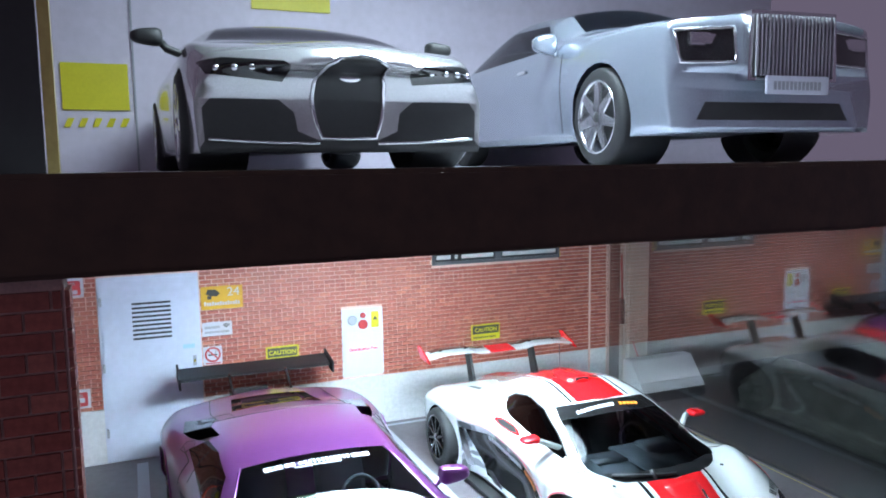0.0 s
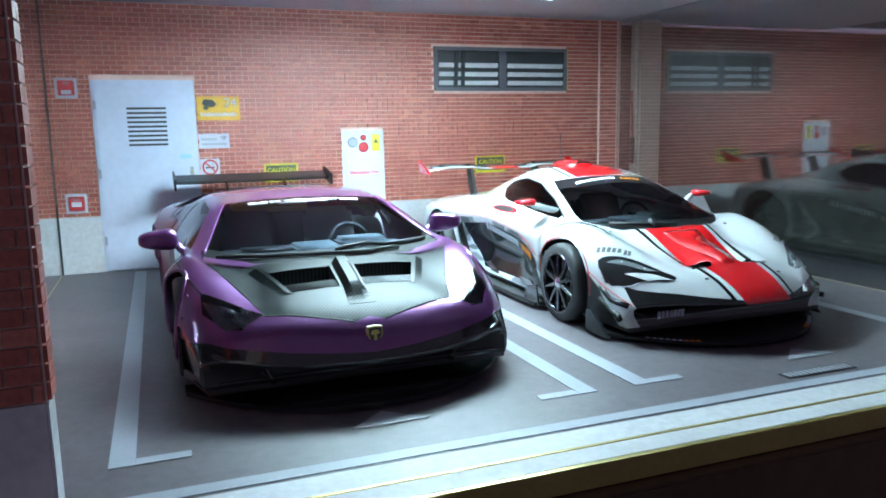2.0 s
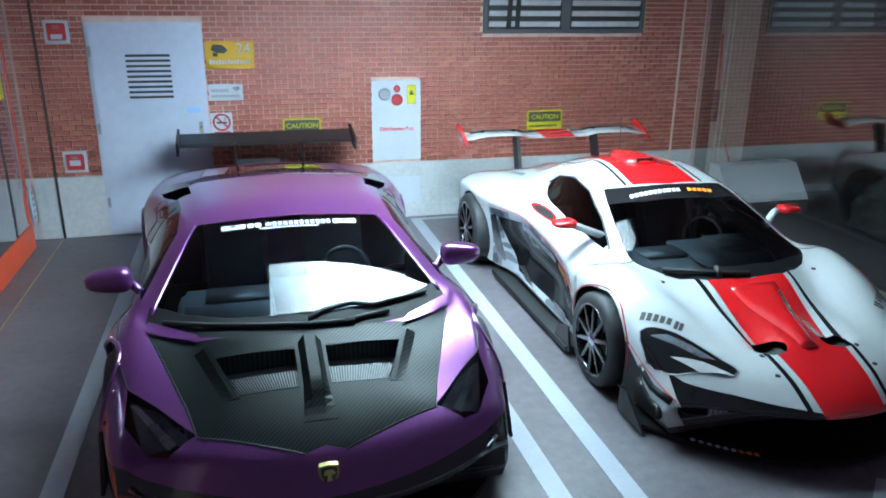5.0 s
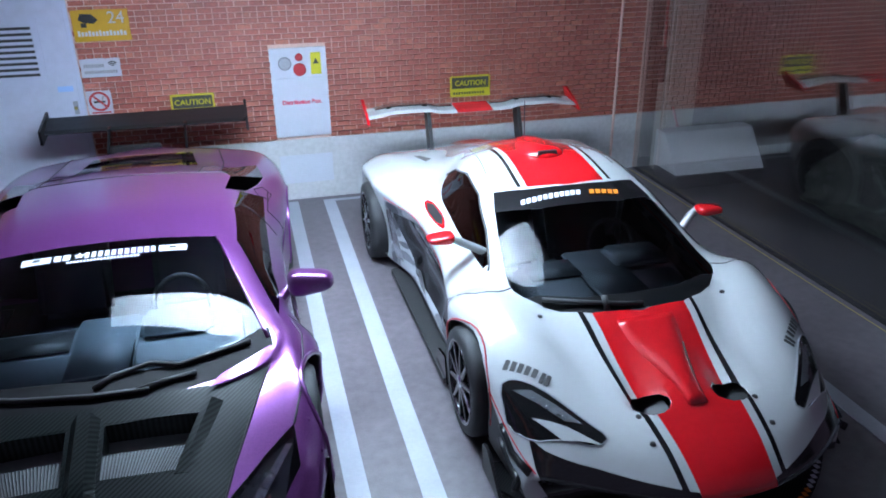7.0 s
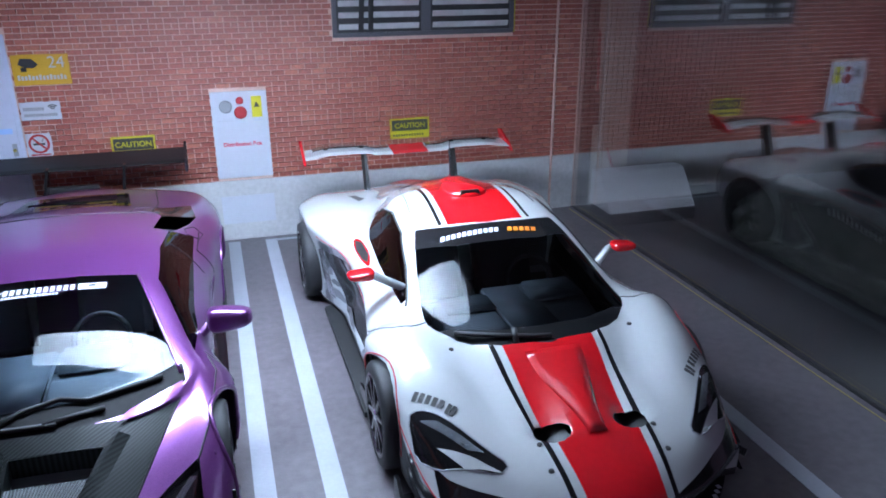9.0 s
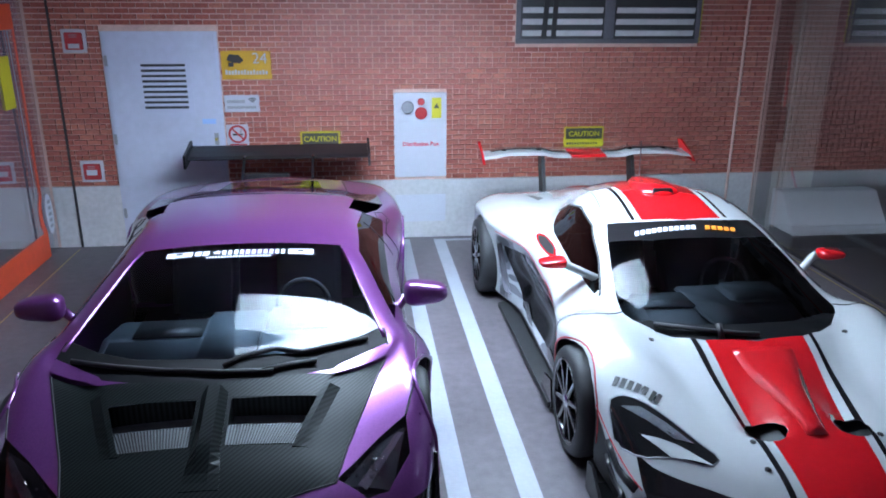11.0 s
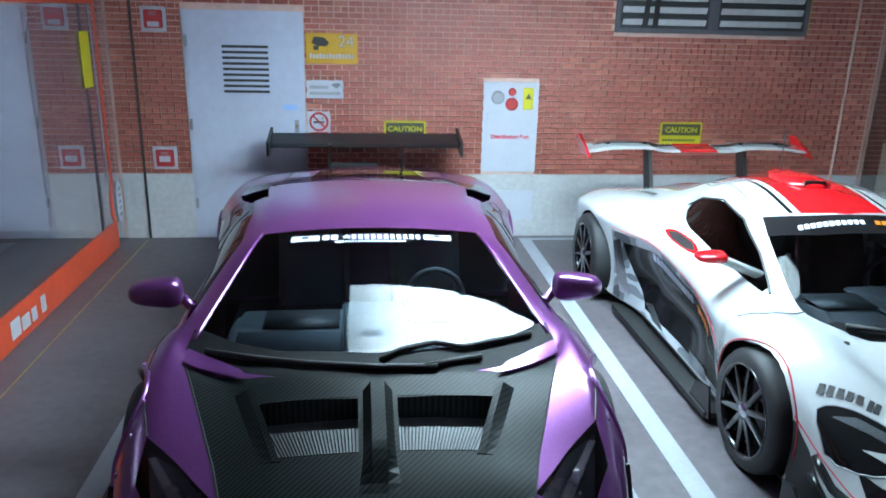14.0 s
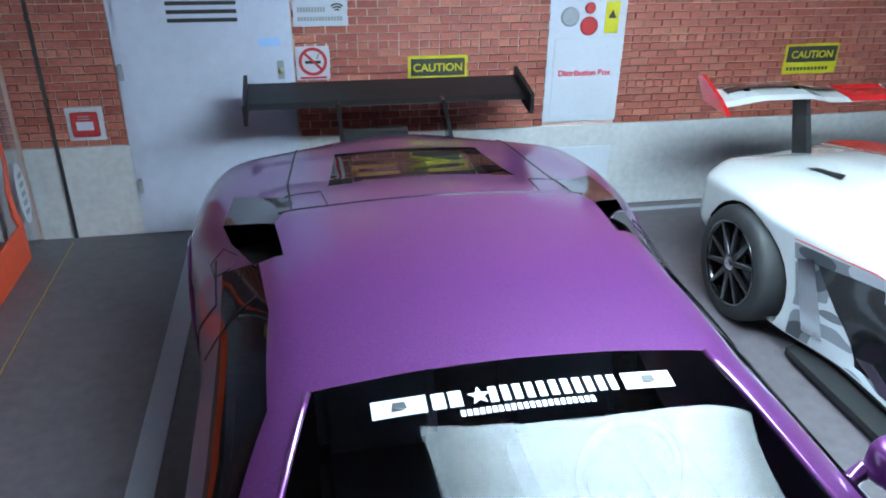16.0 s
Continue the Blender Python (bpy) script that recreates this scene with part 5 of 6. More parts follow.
        for p2 in ((0.34, -2.22), (0.60, -1.30), (0.34, -2.06)):
            q = sh.drop(s * p2[0], p2[1])
            part("fastener", moved(lathe([(0.001, 0.008), (0.014, 0.006), (0.018, -0.004)], 10, "z"), q.x, q.y, q.z), DARKP, root, "", True, K)
        part("nostril", sh.decal([m([(0.12, -2.08), (0.34, -2.09), (0.37, -1.88), (0.15, -1.86)])], lift=-0.05), MATT, root, "black bonnet vent", True, K)
        # headlight details
        part("lamp_strip", sh.decal([m([(0.915, -1.73), (0.83, -1.79), (0.64, -2.04), (0.72, -2.00)])], lift=0.004), LAMPIN, root, "grey lamp reflector", True, K)
        for a, b in ((0.83, -1.83), (0.78, -1.90), (0.72, -1.98)):
            q = sh.drop(s * a, b)
            bm = bmesh.new()
            bmesh.ops.create_uvsphere(bm, u_segments=10, v_segments=6, radius=0.018)
            part("led_lens", moved(bm, q.x, q.y, q.z), LENS, root, "", True, K)
        part("lamp_hook", sh.decal([m([(0.58, -2.165), (0.72, -2.03), (0.865, -1.90), (0.76, -2.065)])], lift=0.012), WHITEC, root, "white lamp surround", True, K)
        part("lamp_rim", sh.seam(m(rounded(hl) + rounded(hl)[:1]), 0.005), GREY, root, "grey lamp rim", True, K)
        q = letter_bars(0.90 * s, -1.58, -0.20 * s, -0.20, 5, 0.042, 0.045 * s, 0.3) + letter_bars(s * (0.90 - 0.155), -1.58 - 0.155, -0.2 * s, -0.2, 2, 0.03, 0.06 * s, 0.2)
        for one in q:
            part("letter_bar", sh.decal([one], lift=0.006), DARKP, root, "", False, K)
        for one in letter_bars(0.55, 0.58, -0.95, -0.15, 12, 0.055, -0.07, 0.3):
            part("letter_bar", sh.decal([one], "x", s, 0.006), WHITE, root, "", False, K)
        for one in letter_bars(-0.16, 0.45, -0.4, -0.09, 4, 0.07, -0.075, 0.25):
            part("letter_bar", sh.decal([one], "x", s, 0.006), ORANGEC, root, "", False, K)
        for one in [[(0.80, 0.20), (0.92, 0.20), (1.02, 0.60), (0.92, 0.64)], [(0.20, 0.15), (0.40, 0.15), (0.62, 0.22), (0.52, 0.24)], [(-0.60, 0.15), (-0.30, 0.15), (-0.20, 0.20), (-0.50, 0.21)]]:
            part("side_slash", sh.decal([one], "x", s, 0.008), SILVER, root, "silver grey slash", True, K)
        # fang, canards, splitter wing
        for za in (0.0, 0.09):
            part("canard", sh.seam([(-2.06, 0.20 + za), (-1.90, 0.22 + za), (-1.76, 0.30 + za)], 0.024, "x", s), CARBON2, root, "black carbon canard", True, K)
        part("splitter_plate", prism([(-2.0, 0.03), (-1.66, 0.03), (-1.66, 0.20), (-1.74, 0.21)], "x", s * 1.03, s * 1.05), CARBON2, root, "black splitter end plate", False, K)
        part("side_skirt", prism([(s * 0.90, -0.85), (s * 1.06, -0.80), (s * 1.08, 0.95), (s * 0.92, 1.0)], "z", 0.035, 0.075), MATT, root, "black side skirt", False, K)
        part("skirt_fin", prism([(-0.85, 0.05), (-0.55, 0.05), (-0.62, 0.20), (-0.80, 0.24)], "x", s * 1.035, s * 1.05), BLACK, root, "", False, K)
        for cy, r in ((-1.235, 0.366), (1.45, 0.386)):
            part("wheel_well", moved(lathe([(r, s * 0.66), (r, s * 0.93)], 40, "x"), 0, cy, 0.325), MATT, root, "black wheel arch liner", True, K)
        wheel(root, s * 0.935, -1.235, 0.335, 0.335, 0.27, s, 10, BLACK, SILVER, 0.76, 0.026)
        wheel(root, s * 1.045, 1.45, 0.352, 0.352, 0.33, s, 10, BLACK, SILVER, 0.74, 0.028)
        # rear deck vents
        part("deck_vent", sh.decal([m([(0.60, 1.42), (0.66, 1.38), (0.72, 1.62), (0.66, 1.60)])], lift=0.006), MATT, root, "black deck vent", True, K)
    pts = [(x, -2.53 + 0.70 * abs(x / 1.05) ** 2.2) for x in span(-1.05, 1.05, 30)]
    part("splitter", prism(pts + [(1.05, -1.66), (-1.05, -1.66)], "z", 0.03, 0.052), CARBON2, root, "black front splitter", False, K)
    for s in (1, -1):
        for one in letter_bars(s * 0.80, 0, -s, 0, 9, 0.035, 0.03, 0.3):
            xs = [p[0] for p in one]
            a, b = min(xs), max(xs)
            ya = -2.53 + 0.70 * abs(((a + b) / 2) / 1.05) ** 2.2
            part("letter_bar", box(a, b, ya + 0.02, ya + 0.05, 0.0525, 0.055), WHITE if s * (a + b) / 2 > 0.6 else ORANGEC, root, "", False, K)
    for one in letter_bars(-0.66, 0.17, 1, 0, 7, 0.036, 0.055, 0.25):
        part("letter_bar", sh.decal([one], "y", 1, 0.006), WHITE, root, "", False, K)
    # screen banner
    for one in letter_bars(-0.40, -0.385, 1, 0.0, 11, 0.040, 0.05, 0.2, 0.3):
        part("letter_bar", sh.decal([one], lift=0.008), WHITE, root, "", False, K)
    for one in letter_bars(0.10, -0.385, 1, 0.0, 5, 0.046, 0.05, 0.2, 0.3):
        part("letter_bar", sh.decal([one], lift=0.008), ORANGEC, root, "", False, K)
    part("wiper", tube([sh.drop(*p) + Vector((0, 0, 0.02)) for p in [(-0.55, -1.20), (-0.30, -1.30), (-0.08, -1.36), (0.02, -1.37)]], 0.014, 6), MATT, root, "black wiper arm", True, K)
    part("wiper_pivot", tube([sh.drop(-0.2, -1.36) + Vector((0, 0, 0.0)), sh.drop(-0.2, -1.30) + Vector((0, 0, 0.045))], 0.02, 8), MATT, root, "", True, K)
    # red hump between the bonnet vents
    bm = bmesh.new()
    last = None
    for y in span(-2.06, -1.44, 16):
        t = ramp(y, -2.06, -1.44)
        w, h = 0.060 + 0.125 * t, 0.026 * math.sin(math.pi * min(1.0, 0.30 + 0.70 * t))
        base = sh.drop(0, y).z
        row = []
        for u, dz in ((-1.0, -0.03), (-0.96, 0.0), (-0.6, 0.75), (-0.25, 1.0), (0.25, 1.0), (0.6, 0.75), (0.96, 0.0), (1.0, -0.03)):
            q = sh.drop(u * w, y)
            row.append(bm.verts.new((q.x, q.y, (q.z - 0.03) if dz < 0 else q.z + 0.002 + h * dz)))
        if last:
            for i in range(7):
                bm.faces.new((last[i], last[i + 1], row[i + 1], row[i]))
        else:
            bm.faces.new(row)
        last = row
    bm.faces.new(last[::-1])
    part("hood_hump", bm, REDC, root, "red bonnet hump between the vents", True, K)
    # roof scoop and aerial
    p = sh.drop(0, 0.26)
    bm = bmesh.new()
    bmesh.ops.create_uvsphere(bm, u_segments=24, v_segments=12, radius=1)
    for v in bm.verts:
        v.co = Vector((v.co.x * 0.17, v.co.y * (0.16 if v.co.y < 0 else 0.42), v.co.z * 0.055))
    sc = part("roof_scoop", moved(bm, 0, 0.30, p.z - 0.008), REDC, root, "red roof scoop", True, K)
    part("scoop_mouth", moved(prism([(-0.085, -0.02), (0.085, -0.02), (0.07, 0.028), (-0.07, 0.028)], "y", -0.005, 0.02), 0, 0.165, p.z + 0.008), MATT, sc, "black scoop mouth", False, K)
    q = sh.drop(-0.05, 0.54)
    part("aerial", tube([q, q + Vector((0, 0.02, 0.34))], 0.005, 5), SILVER, root, "thin wire aerial", False, K)
    # mirrors
    mirror_pair(root, 0.985, -0.46, 0.95, 0.10, 0.032, WHITEC, (0.70, -0.60, 0.86), REDC)
    # rear wing, swept and drooped at its tips
    def blade(x0, x1, lift, mat, name, lab, parent, t=0.034, y0=2.04, y1=2.30):
        bm = bmesh.new()
        rings = []
        for x in span(x0, x1, 24):
            e = abs(x / 1.05)
            zc = 1.130 + 0.030 * ramp(e, 0.30, 0.45) - 0.035 * ramp(e, 0.75, 1.0) + lift
            pr = [(y0, zc), (y0 + 0.06, zc + t * 0.5), (y0 + 0.20, zc + t * 0.8), (y1, zc + t * 1.1), (y1, zc + t * 0.9), (y0 + 0.18, zc - t * 0.3), (y0 + 0.05, zc - t * 0.3)]
            rings.append([bm.verts.new((x, y, z)) for y, z in pr])
        for a, b in zip(rings, rings[1:]):
            for i in range(7):
                bm.faces.new((a[i], a[(i + 1) % 7], b[(i + 1) % 7], b[i]))
        bm.faces.new(rings[0]), bm.faces.new(rings[-1][::-1])
        return part(name, bm, mat, parent, lab, False, K)

    w = blade(-1.05, 1.05, 0, WHITEC, "rear_wing", "white rear wing with red centre", root)
    blade(-0.18, 0.18, 0.004, REDC, "wing_stripe", "red wing stripe", w)
    for s in (-1, 1):
        a, b = sorted((s * 0.20, s * 0.96))
        blade(a, b, 0.006, BLACK, "wing_pinstripe", "black pinstripe", w, 0.034, 2.14, 2.20)
        part("end_plate", prism([(1.98, 1.09), (2.30, 1.10), (2.42, 1.24), (2.36, 1.25), (2.10, 1.16)], "x", s * 1.05, s * 1.075), REDC, w, "red wing end plate", False, K)
        part("upright", prism([(1.95, 0.78), (2.12, 0.78), (2.24, 1.13), (2.10, 1.14)], "x", s * 0.44, s * 0.475), MATT, w, "", False, K)
    cabin(root, 0.22, 0.30, 0.15, -1.24, 0.735, 0.50, RUBBER)
    part("cabin_tub", box(-0.62, 0.62, -1.1, 0.7, 0.16, 0.20, 0.0), MATT, root, "", False, K)
    return root


white_car()


# ---- the upper compartment with its two silver cars ----
DECK = 0.1972
wall_upper = structure("wall_upper", box(-0.09, 0.52, 0.602, 0.608, DECK, 0.38), material("lilac_wall", (0.58, 0.53, 0.62), 0.5, vary=0.06, scale=20), "pale lilac printed wall of the upper compartment", "wall")
part("yellow_panel", box(-0.0481, -0.0100, 0.6005, 0.6018, 0.2355, 0.2640), LEMON, wall_upper, "yellow printed panel")
for i in range(5):
    x = -0.0481 + i * 0.0079
    part("hazard_bar", prism([(x, 0.2250), (x + 0.0036, 0.2250), (x + 0.0062, 0.2305), (x + 0.0026, 0.2305)], "y", 0.6005, 0.6018), LEMON, wall_upper)
part("yellow_panel", box(0.068, 0.121, 0.6005, 0.6018, 0.3030, 0.3200), LEMON, wall_upper, "yellow printed panel")
part("joint", box(-0.0072, -0.0060, 0.6005, 0.6018, DECK, 0.38), GREY, wall_upper)
structure("upper_ceiling", box(-0.09, 0.60, 0.2515, 0.61, 0.38, 0.384), CEIL, "pale ceiling of the upper compartment", "ceiling")
structure("upper_floor", box(-0.09, 0.60, 0.2515, 0.6015, 0.1970, DECK), CEIL, "pale floor sheet under the silver cars", "floor")
post = structure("corner_post", box(-0.0320, -0.0292, 0.2990, 0.3020, DECK, 0.3795), GOLD, "thin gold corner post", "post")
structure("upper_side", box(-0.0900, -0.0325, 0.2990, 0.3010, DECK, 0.3795), MATT, "dark side panel beside the upper cars", "panel")
lamp2 = thing("ceiling_light", "long LED ceiling lamp of the upper compartment", "lamp", pose(0.15, 0.34, 0.38))
part("housing", prism([(-0.0300, -0.0001), (0.0300, -0.0001), (0.0270, -0.0125), (-0.0270, -0.0125)], "x", -0.0880, 0.0880), GREYPL, lamp2)
part("diffuser", box(-0.0865, 0.0865, -0.0262, 0.0262, -0.0160, -0.0126, 0.0008), LED_UP, lamp2, "glowing white diffuser")


def silver_sports_car():
    root = thing("model_car", "two-tone silver sports car model with horseshoe grille", "model car", pose(0.0610, 0.461, DECK, 0, 0, 1.0))
    crown = [(-2.28, 0, 0.68), (-2.15, 0, 0.79), (-1.6, 0, 0.90), (-1.2, 0, 0.95), (-0.4, 0, 1.19), (0.2, 0, 1.25), (1.0, 0, 1.12), (2.0, 0, 0.95), (2.25, 0, 0.80)]
    edge = [(-2.28, 0.4, 0.65), (-2.15, 0.45, 0.77), (-1.6, 0.5, 0.87), (-1.2, 0.75, 0.93), (-0.4, 0.62, 1.15), (0.2, 0.60, 1.20), (1.0, 0.55, 1.05), (2.25, 0.5, 0.78)]
    shoulder = [(-2.28, 0.82, 0.62), (-2.15, 0.87, 0.74), (-1.6, 0.94, 0.87), (-1.2, 0.95, 0.89), (-0.4, 0.92, 0.89), (1.0, 0.95, 0.88), (2.25, 0.85, 0.75)]
    waist = [(-2.28, 0.97, 0.42), (-1.6, 1.02, 0.55), (-0.4, 1.0, 0.60), (1.2, 1.03, 0.65), (2.25, 0.95, 0.60)]
    sill = [(-2.28, 0.95, 0.12), (-1.6, 1.0, 0.13), (1.2, 1.0, 0.14), (2.25, 0.9, 0.25)]
    sweep = [(-2.28, 0.40), (-1.6, 0.28), (-1.2, 0.2), (0.2, 0.0), (2.25, -0.15)]
    sh = Shell([crown, edge, shoulder, waist, sill], sweep, span(-2.28, -1.2, 26) + span(-1.15, 2.25, 34))
    sh.region("windscreen", both([(0, -1.18), (0.45, -1.12), (0.78, -0.98), (0.60, -0.38), (0, -0.42)]), "z", GLASSD, "dark windscreen", lambda c, n: c.z > 0.8 and n.z > 0.2)
    fr = lambda c, n: c.y < -1.4 and n.y < 0.1
    shoe = both([(0, 0.715), (0.10, 0.705), (0.19, 0.655), (0.235, 0.57), (0.245, 0.47), (0.225, 0.33), (0.185, 0.215), (0, 0.21)])
    sh.region("lower_grille", [(-0.95, 0.10), (0.95, 0.10), (0.95, 0.16), (0.92, 0.20), (0.93, 0.40), (0.88, 0.46), (0.46, 0.46), (0.36, 0.38), (0.34, 0.26), (0.20, 0.20), (-0.20, 0.20), (-0.34, 0.26), (-0.36, 0.38), (-0.46, 0.46), (-0.88, 0.46), (-0.93, 0.40), (-0.92, 0.20), (-0.95, 0.16)], "y", MATT, "black lower intakes", fr)
    sh.region("grille", shoe, "y", MATT, "black horseshoe grille", fr)
    for s in (1, -1):
        sh.region("headlight", [(s * 0.40, 0.63), (s * 0.44, 0.565), (s * 0.90, 0.60), (s * 0.94, 0.69), (s * 0.80, 0.705), (s * 0.46, 0.675)], "y", BLACK, "slim dark headlight", fr)
        sh.region("side_window", [(-0.85, 0.90), (-0.30, 1.06), (0.35, 1.08), (0.55, 0.92)], "x", GLASSD, "dark side window", lambda c, n, s=s: c.x * s > 0.5)
        for cy in (-1.35, 1.35):
            sh.region("arch", circle(cy, 0.34, 0.37), "x", None, test=lambda c, n, s=s: c.x * s > 0.7 and c.z < 0.72)
    sh.build(root, SILVERB, "pale silver body shell")
    part("grille_surround", sh.seam(shoe + shoe[:1], 0.016, "y"), SILVER, root, "bright horseshoe surround", True, K)
    q = sh.front(0, 0.585)
    bm = bmesh.new()
    bmesh.ops.create_uvsphere(bm, u_segments=16, v_segments=8, radius=1)
    for v in bm.verts:
        v.co = Vector((v.co.x * 0.075, v.co.y * 0.02, v.co.z * 0.032))
    part("badge", moved(bm, 0, q.y - 0.01, 0.60), SILVER, root, "silver oval badge", True, K)
    for s in (1, -1):
        for i in range(4):
            q = sh.front(s * (0.54 + 0.10 * i), 0.635)
            bm = bmesh.new()
            bmesh.ops.create_uvsphere(bm, u_segments=10, v_segments=6, radius=0.022)
            part("headlamp", moved(bm, q.x, q.y + 0.005, q.z), SILVER, root, "", True, K)
        part("lip", sh.seam([(s * 0.90, 0.21), (s * 0.5, 0.185), (s * 0.2, 0.18)], 0.014, "y"), SILVER, root, "bright lip", True, K)
        wheel(root, s * 0.90, -1.35, 0.34, 0.34, 0.26, s, 7, SILVER, SILVER, 0.76, 0.05, "silver alloy wheel")
        wheel(root, s * 0.88, 1.35, 0.35, 0.35, 0.32, s, 7, SILVER, SILVER, 0.76, 0.05, "silver alloy wheel")
        part("wheel_well", moved(lathe([(0.365, s * 0.6), (0.365, s * 0.9)], 30, "x"), 0, -1.35, 0.34), MATT, root, "", True, K)
    mirror_pair(root, 1.16, -0.75, 1.0, 0.12, 0.06, MATT, (0.86, -0.85, 0.84))


def silver_saloon():
    root = thing("model_car", "silver blue luxury saloon model with upright chrome grille", "model car", pose(0.2475, 0.462, DECK, 0, 0, -4.0))
    crown = [(-2.70, 0, 0.68), (-2.66, 0, 1.08), (-2.5, 0, 1.14), (-1.3, 0, 1.22), (-0.5, 0, 1.52), (0.4, 0, 1.55), (1.4, 0, 1.40), (1.9, 0, 1.12), (2.65, 0, 1.0), (2.70, 0, 0.8)]
    edge = [(-2.70, 0.5, 0.68), (-2.66, 0.5, 1.06), (-1.3, 0.78, 1.16), (-0.5, 0.66, 1.43), (0.4, 0.66, 1.49), (1.4, 0.64, 1.33), (1.9, 0.75, 1.07), (2.70, 0.6, 0.8)]
    shoulder = [(-2.70, 0.86, 0.66), (-2.66, 0.90, 1.01), (-1.3, 0.95, 1.08), (0.4, 0.95, 1.02), (2.0, 0.94, 1.0), (2.70, 0.85, 0.78)]
    waist = [(-2.70, 0.93, 0.50), (-2.5, 0.96, 0.65), (-1.5, 1.0, 0.70), (1.8, 1.0, 0.70), (2.70, 0.93, 0.6)]
    sill = [(-2.70, 0.90, 0.24), (-1.5, 0.96, 0.22), (1.8, 0.96, 0.22), (2.70, 0.9, 0.3)]
    sweep = [(-2.70, 0.22), (-2.3, 0.15), (-1.3, 0.2), (0.4, 0.0), (2.70, -0.15)]
    sh = Shell([crown, edge, shoulder, waist, sill], sweep, span(-2.70, -1.3, 28) + span(-1.25, 2.70, 36))
    sh.region("windscreen", both([(0, -1.22), (0.78, -1.08), (0.62, -0.50), (0, -0.55)]), "z", GLASSC, "windscreen", lambda c, n: c.z > 1.0 and n.z > 0.2)
    fr = lambda c, n: c.y < -2.2 and n.y < 0.1
    sh.region("lower_grille", [(-0.70, 0.33), (0.70, 0.33), (0.62, 0.46), (-0.62, 0.46)], "y", MATT, "black lower intake", fr)
    for s in (1, -1):
        sh.region("headlight", [(s * 0.46, 0.97), (s * 0.46, 0.74), (s * 0.84, 0.74), (s * 0.87, 0.95)], "y", BLACK, "rectangular headlight", fr)
        sh.region("side_window", [(-0.85, 1.08), (-0.35, 1.36), (0.5, 1.42), (1.2, 1.34), (1.4, 1.10)], "x", GLASSD, "side windows", lambda c, n, s=s: c.x * s > 0.5)
        for cy in (-1.65, 1.65):
            sh.region("arch", circle(cy, 0.40, 0.44), "x", None, test=lambda c, n, s=s: c.x * s > 0.7 and c.z < 0.86)
    sh.build(root, SILVERC, "metallic silver blue body shell")
    q = sh.front(0, 0.8)
    g = part("grille_frame", prism([(-0.40, 0.60), (0.40, 0.60), (0.38, 1.09), (-0.38, 1.09)], "y", q.y - 0.03, q.y + 0.10), SILVER, root, "chrome grille shell", False, K)
    part("grille_back", prism([(-0.36, 0.62), (0.36, 0.62), (0.34, 1.065), (-0.34, 1.065)], "y", q.y - 0.038, q.y - 0.031), MATT, g, "", False, K)
    for i in range(21):
        x = -0.34 + i * 0.034
        part("grille_bar", box(x - 0.009, x + 0.009, q.y - 0.06, q.y - 0.039, 0.63, 1.06, 0.003), CHROME, g, "", False, K)
    pl = part("number_plate", box(-0.28, 0.28, q.y - 0.09, q.y - 0.065, 0.50, 0.63, 0.006), WHITE, root, "white number plate", False, K)
    for i in range(12):
        part("plate_bar", box(-0.22 + i * 0.036, -0.196 + i * 0.036, q.y - 0.094, q.y - 0.0905, 0.53, 0.59), GREY, pl, "", False, K)
    for s in (1, -1):
        c0 = sh.front(s * 0.65, 0.86)
        part("lamp_insert", box(s * 0.65 - 0.15, s * 0.65 + 0.15, c0.y - 0.005, c0.y + 0.05, 0.85, 0.94, 0.01), SILVER, root, "bright lamp reflectors", False, K)
        part("lamp_bezel", sh.seam([(s * 0.45, 0.98), (s * 0.45, 0.73), (s * 0.85, 0.73), (s * 0.88, 0.96), (s * 0.45, 0.98)], 0.012, "y"), SILVER, root, "", True, K)
        wheel(root, s * 0.87, -1.65, 0.40, 0.40, 0.26, s, 7, SILVER, DARKP, 0.74, 0.07, "silver seven-spoke wheel")
        wheel(root, s * 0.87, 1.65, 0.40, 0.40, 0.26, s, 7, SILVER, DARKP, 0.74, 0.07, "silver seven-spoke wheel")
        part("wheel_well", moved(lathe([(0.435, s * 0.55), (0.435, s * 0.92)], 30, "x"), 0, -1.65, 0.40), MATT, root, "", True, K)
        part("door_gap", sh.seam([(-1.0, 0.30), (-1.0, 1.0)], 0.006, "x", s), SEAM, root, "", False, K)
        q2 = sh.side(-0.2, 0.92, s)
        part("door_handle", box(q2.x - 0.02, q2.x + 0.02, -0.25, -0.05, 0.91, 0.94, 0.008), SILVER, root, "", False, K)
    mirror_pair(root, 1.08, -0.85, 1.10, 0.12, 0.09, SILVERC, (0.90, -0.95, 1.02))


silver_sports_car()
silver_saloon()


# ---- bricks, last ----
N_PARTS = 0
rest = bmesh.new()
field = brick_field(LEFT, RIGHT - 0.0002, DADO + 0.0003, TOP - 0.0002, HOLES, COURSE, LENGTH)
shared = {}


def brick_mesh(w, h):
    key = (round(w, 5), round(h, 5))
    if key not in shared:
        shared[key] = finish("brick", box(0, w, -0.0007, 0.0003, 0, h, 0), BRICK)
    return shared[key]


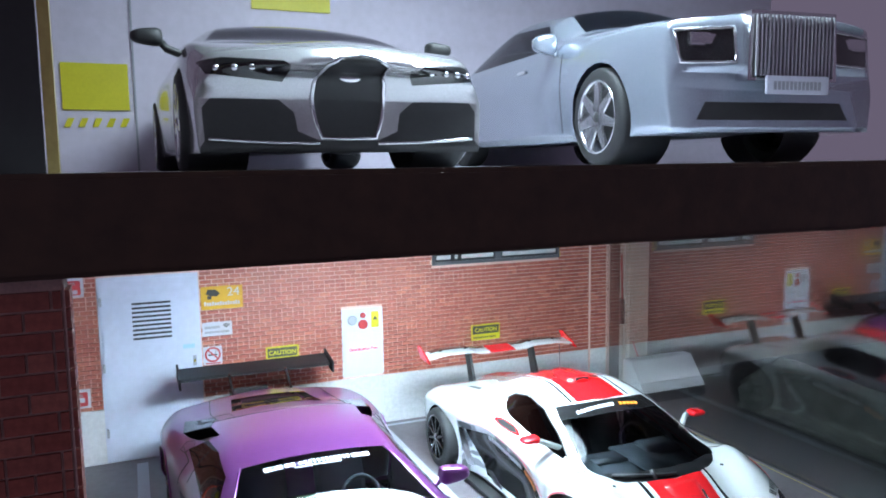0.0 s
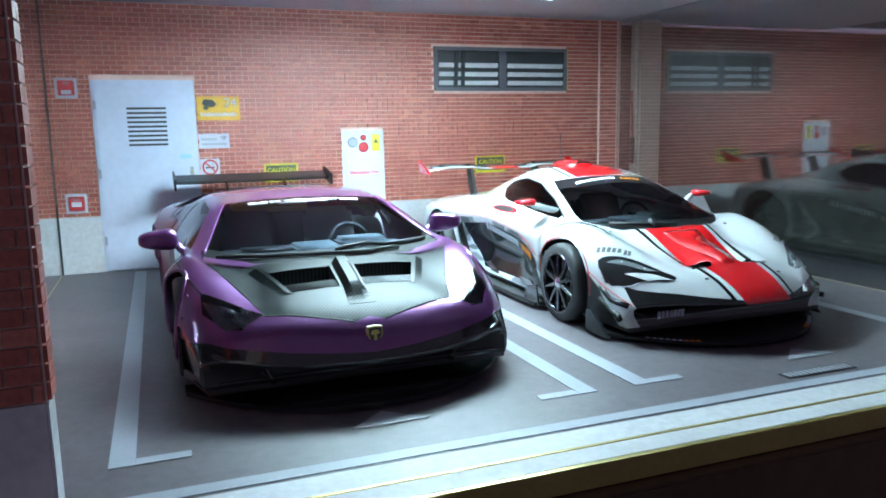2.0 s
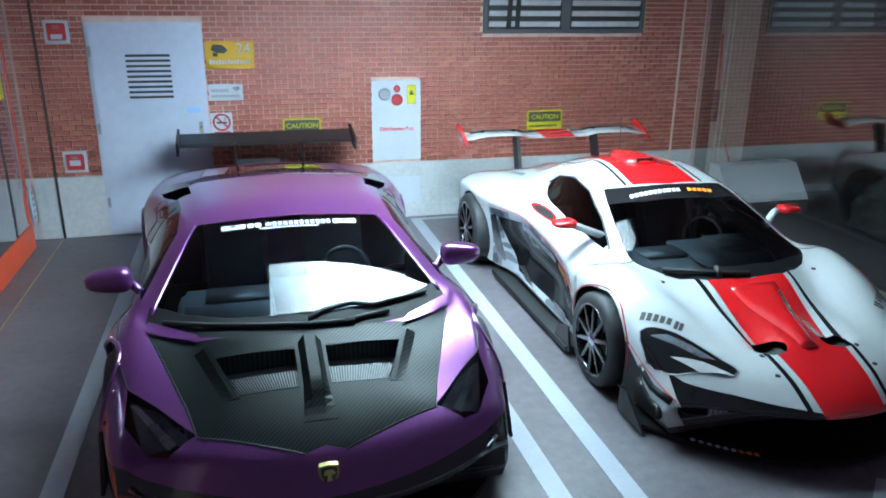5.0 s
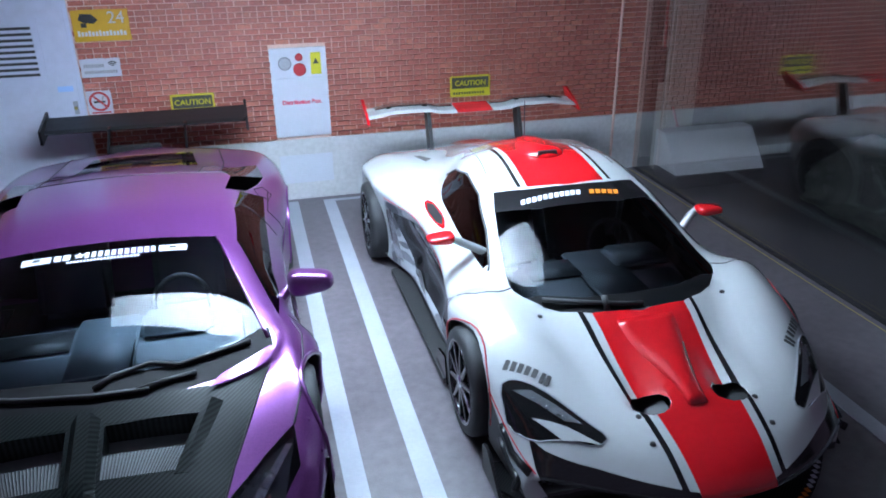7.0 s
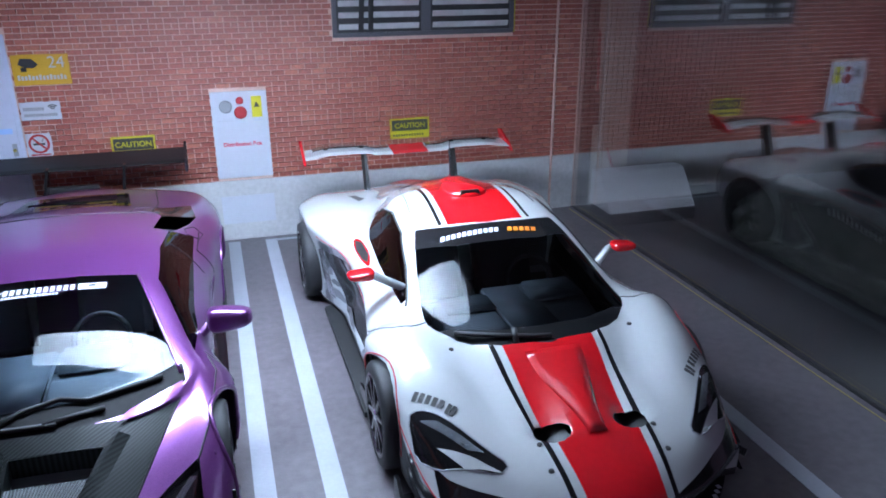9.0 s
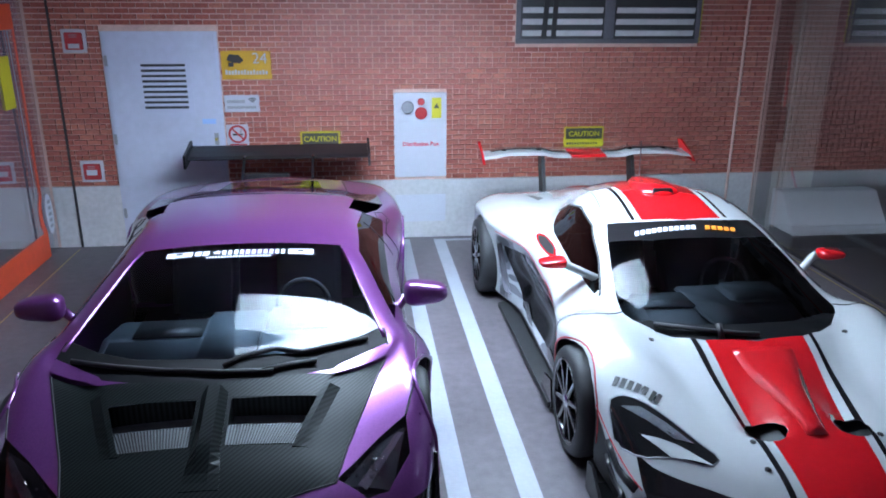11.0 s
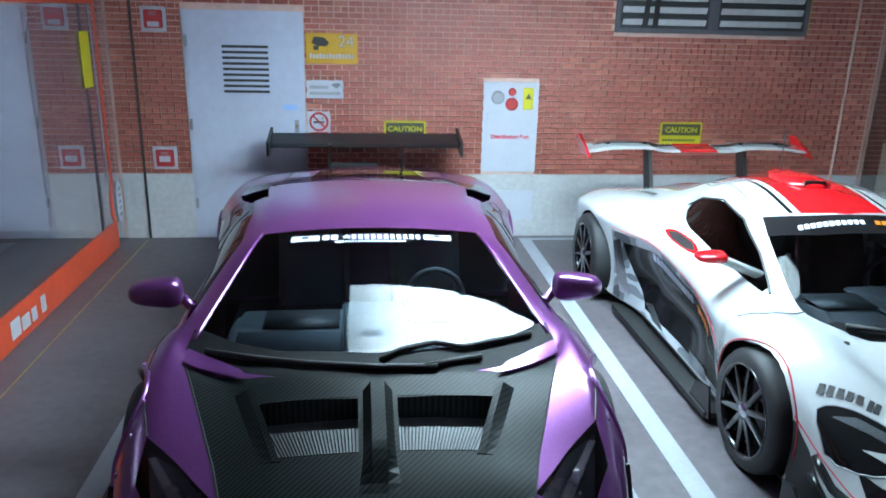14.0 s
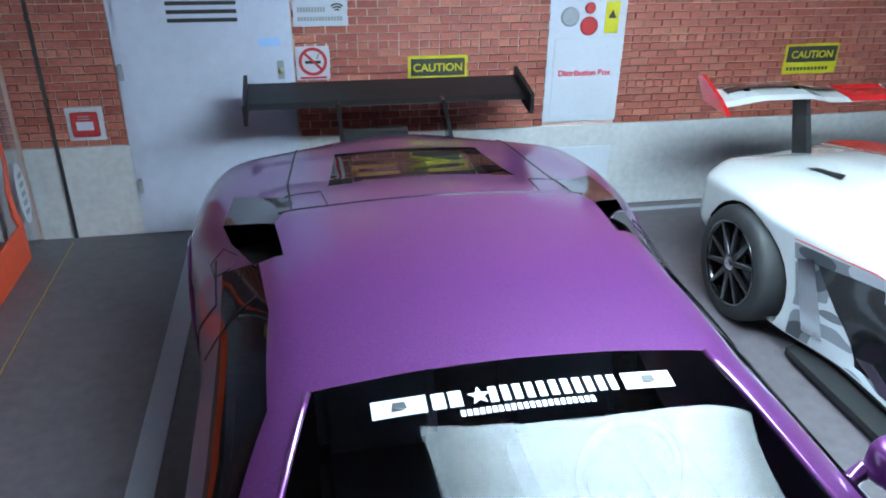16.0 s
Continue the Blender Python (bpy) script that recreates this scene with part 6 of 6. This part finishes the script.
for x0, x1, z0, z1 in field:
    if 0.035 < x0 < 0.235 and 0.045 < z0 < 0.112 and N_PARTS < 300:
        ob = new("brick", brick_mesh(x1 - x0, z1 - z0))
        ob.location = (x0, WALL + 0.0003 * (random.random() - 0.5), z0)
        ob.parent = wall_north
        N_PARTS += 1
    else:
        d = 0.0003 * (random.random() - 0.5)
        box(x0, x1, WALL - 0.0007 + d, WALL + 0.0003 + d, z0, z1, 0, rest)
tagged(part("bricks_rest", rest, BRICK_FAR, wall_north, "rows of red printed bricks"), kind="stuff")
for x0, x1, z0, z1 in brick_field(PX0, PX1, 0.0328, TOP - 0.0004, [], 0.0043, 0.0105):
    ob = new("brick", brick_mesh(x1 - x0, z1 - z0))
    ob.location = (x0, PY0 - 0.0004, z0)
    ob.parent = pillar
for y0, y1, z0, z1 in brick_field(PY0 - 0.0005, PY1, 0.0328, TOP - 0.0004, [], 0.0043, 0.0105):
    ob = new("brick", brick_mesh(y1 - y0, z1 - z0))
    ob.matrix_basis = Matrix.Translation((PX1 + 0.0006, y0, z0)) @ Matrix.Rotation(math.pi / 2, 4, "Z")
    ob.parent = pillar
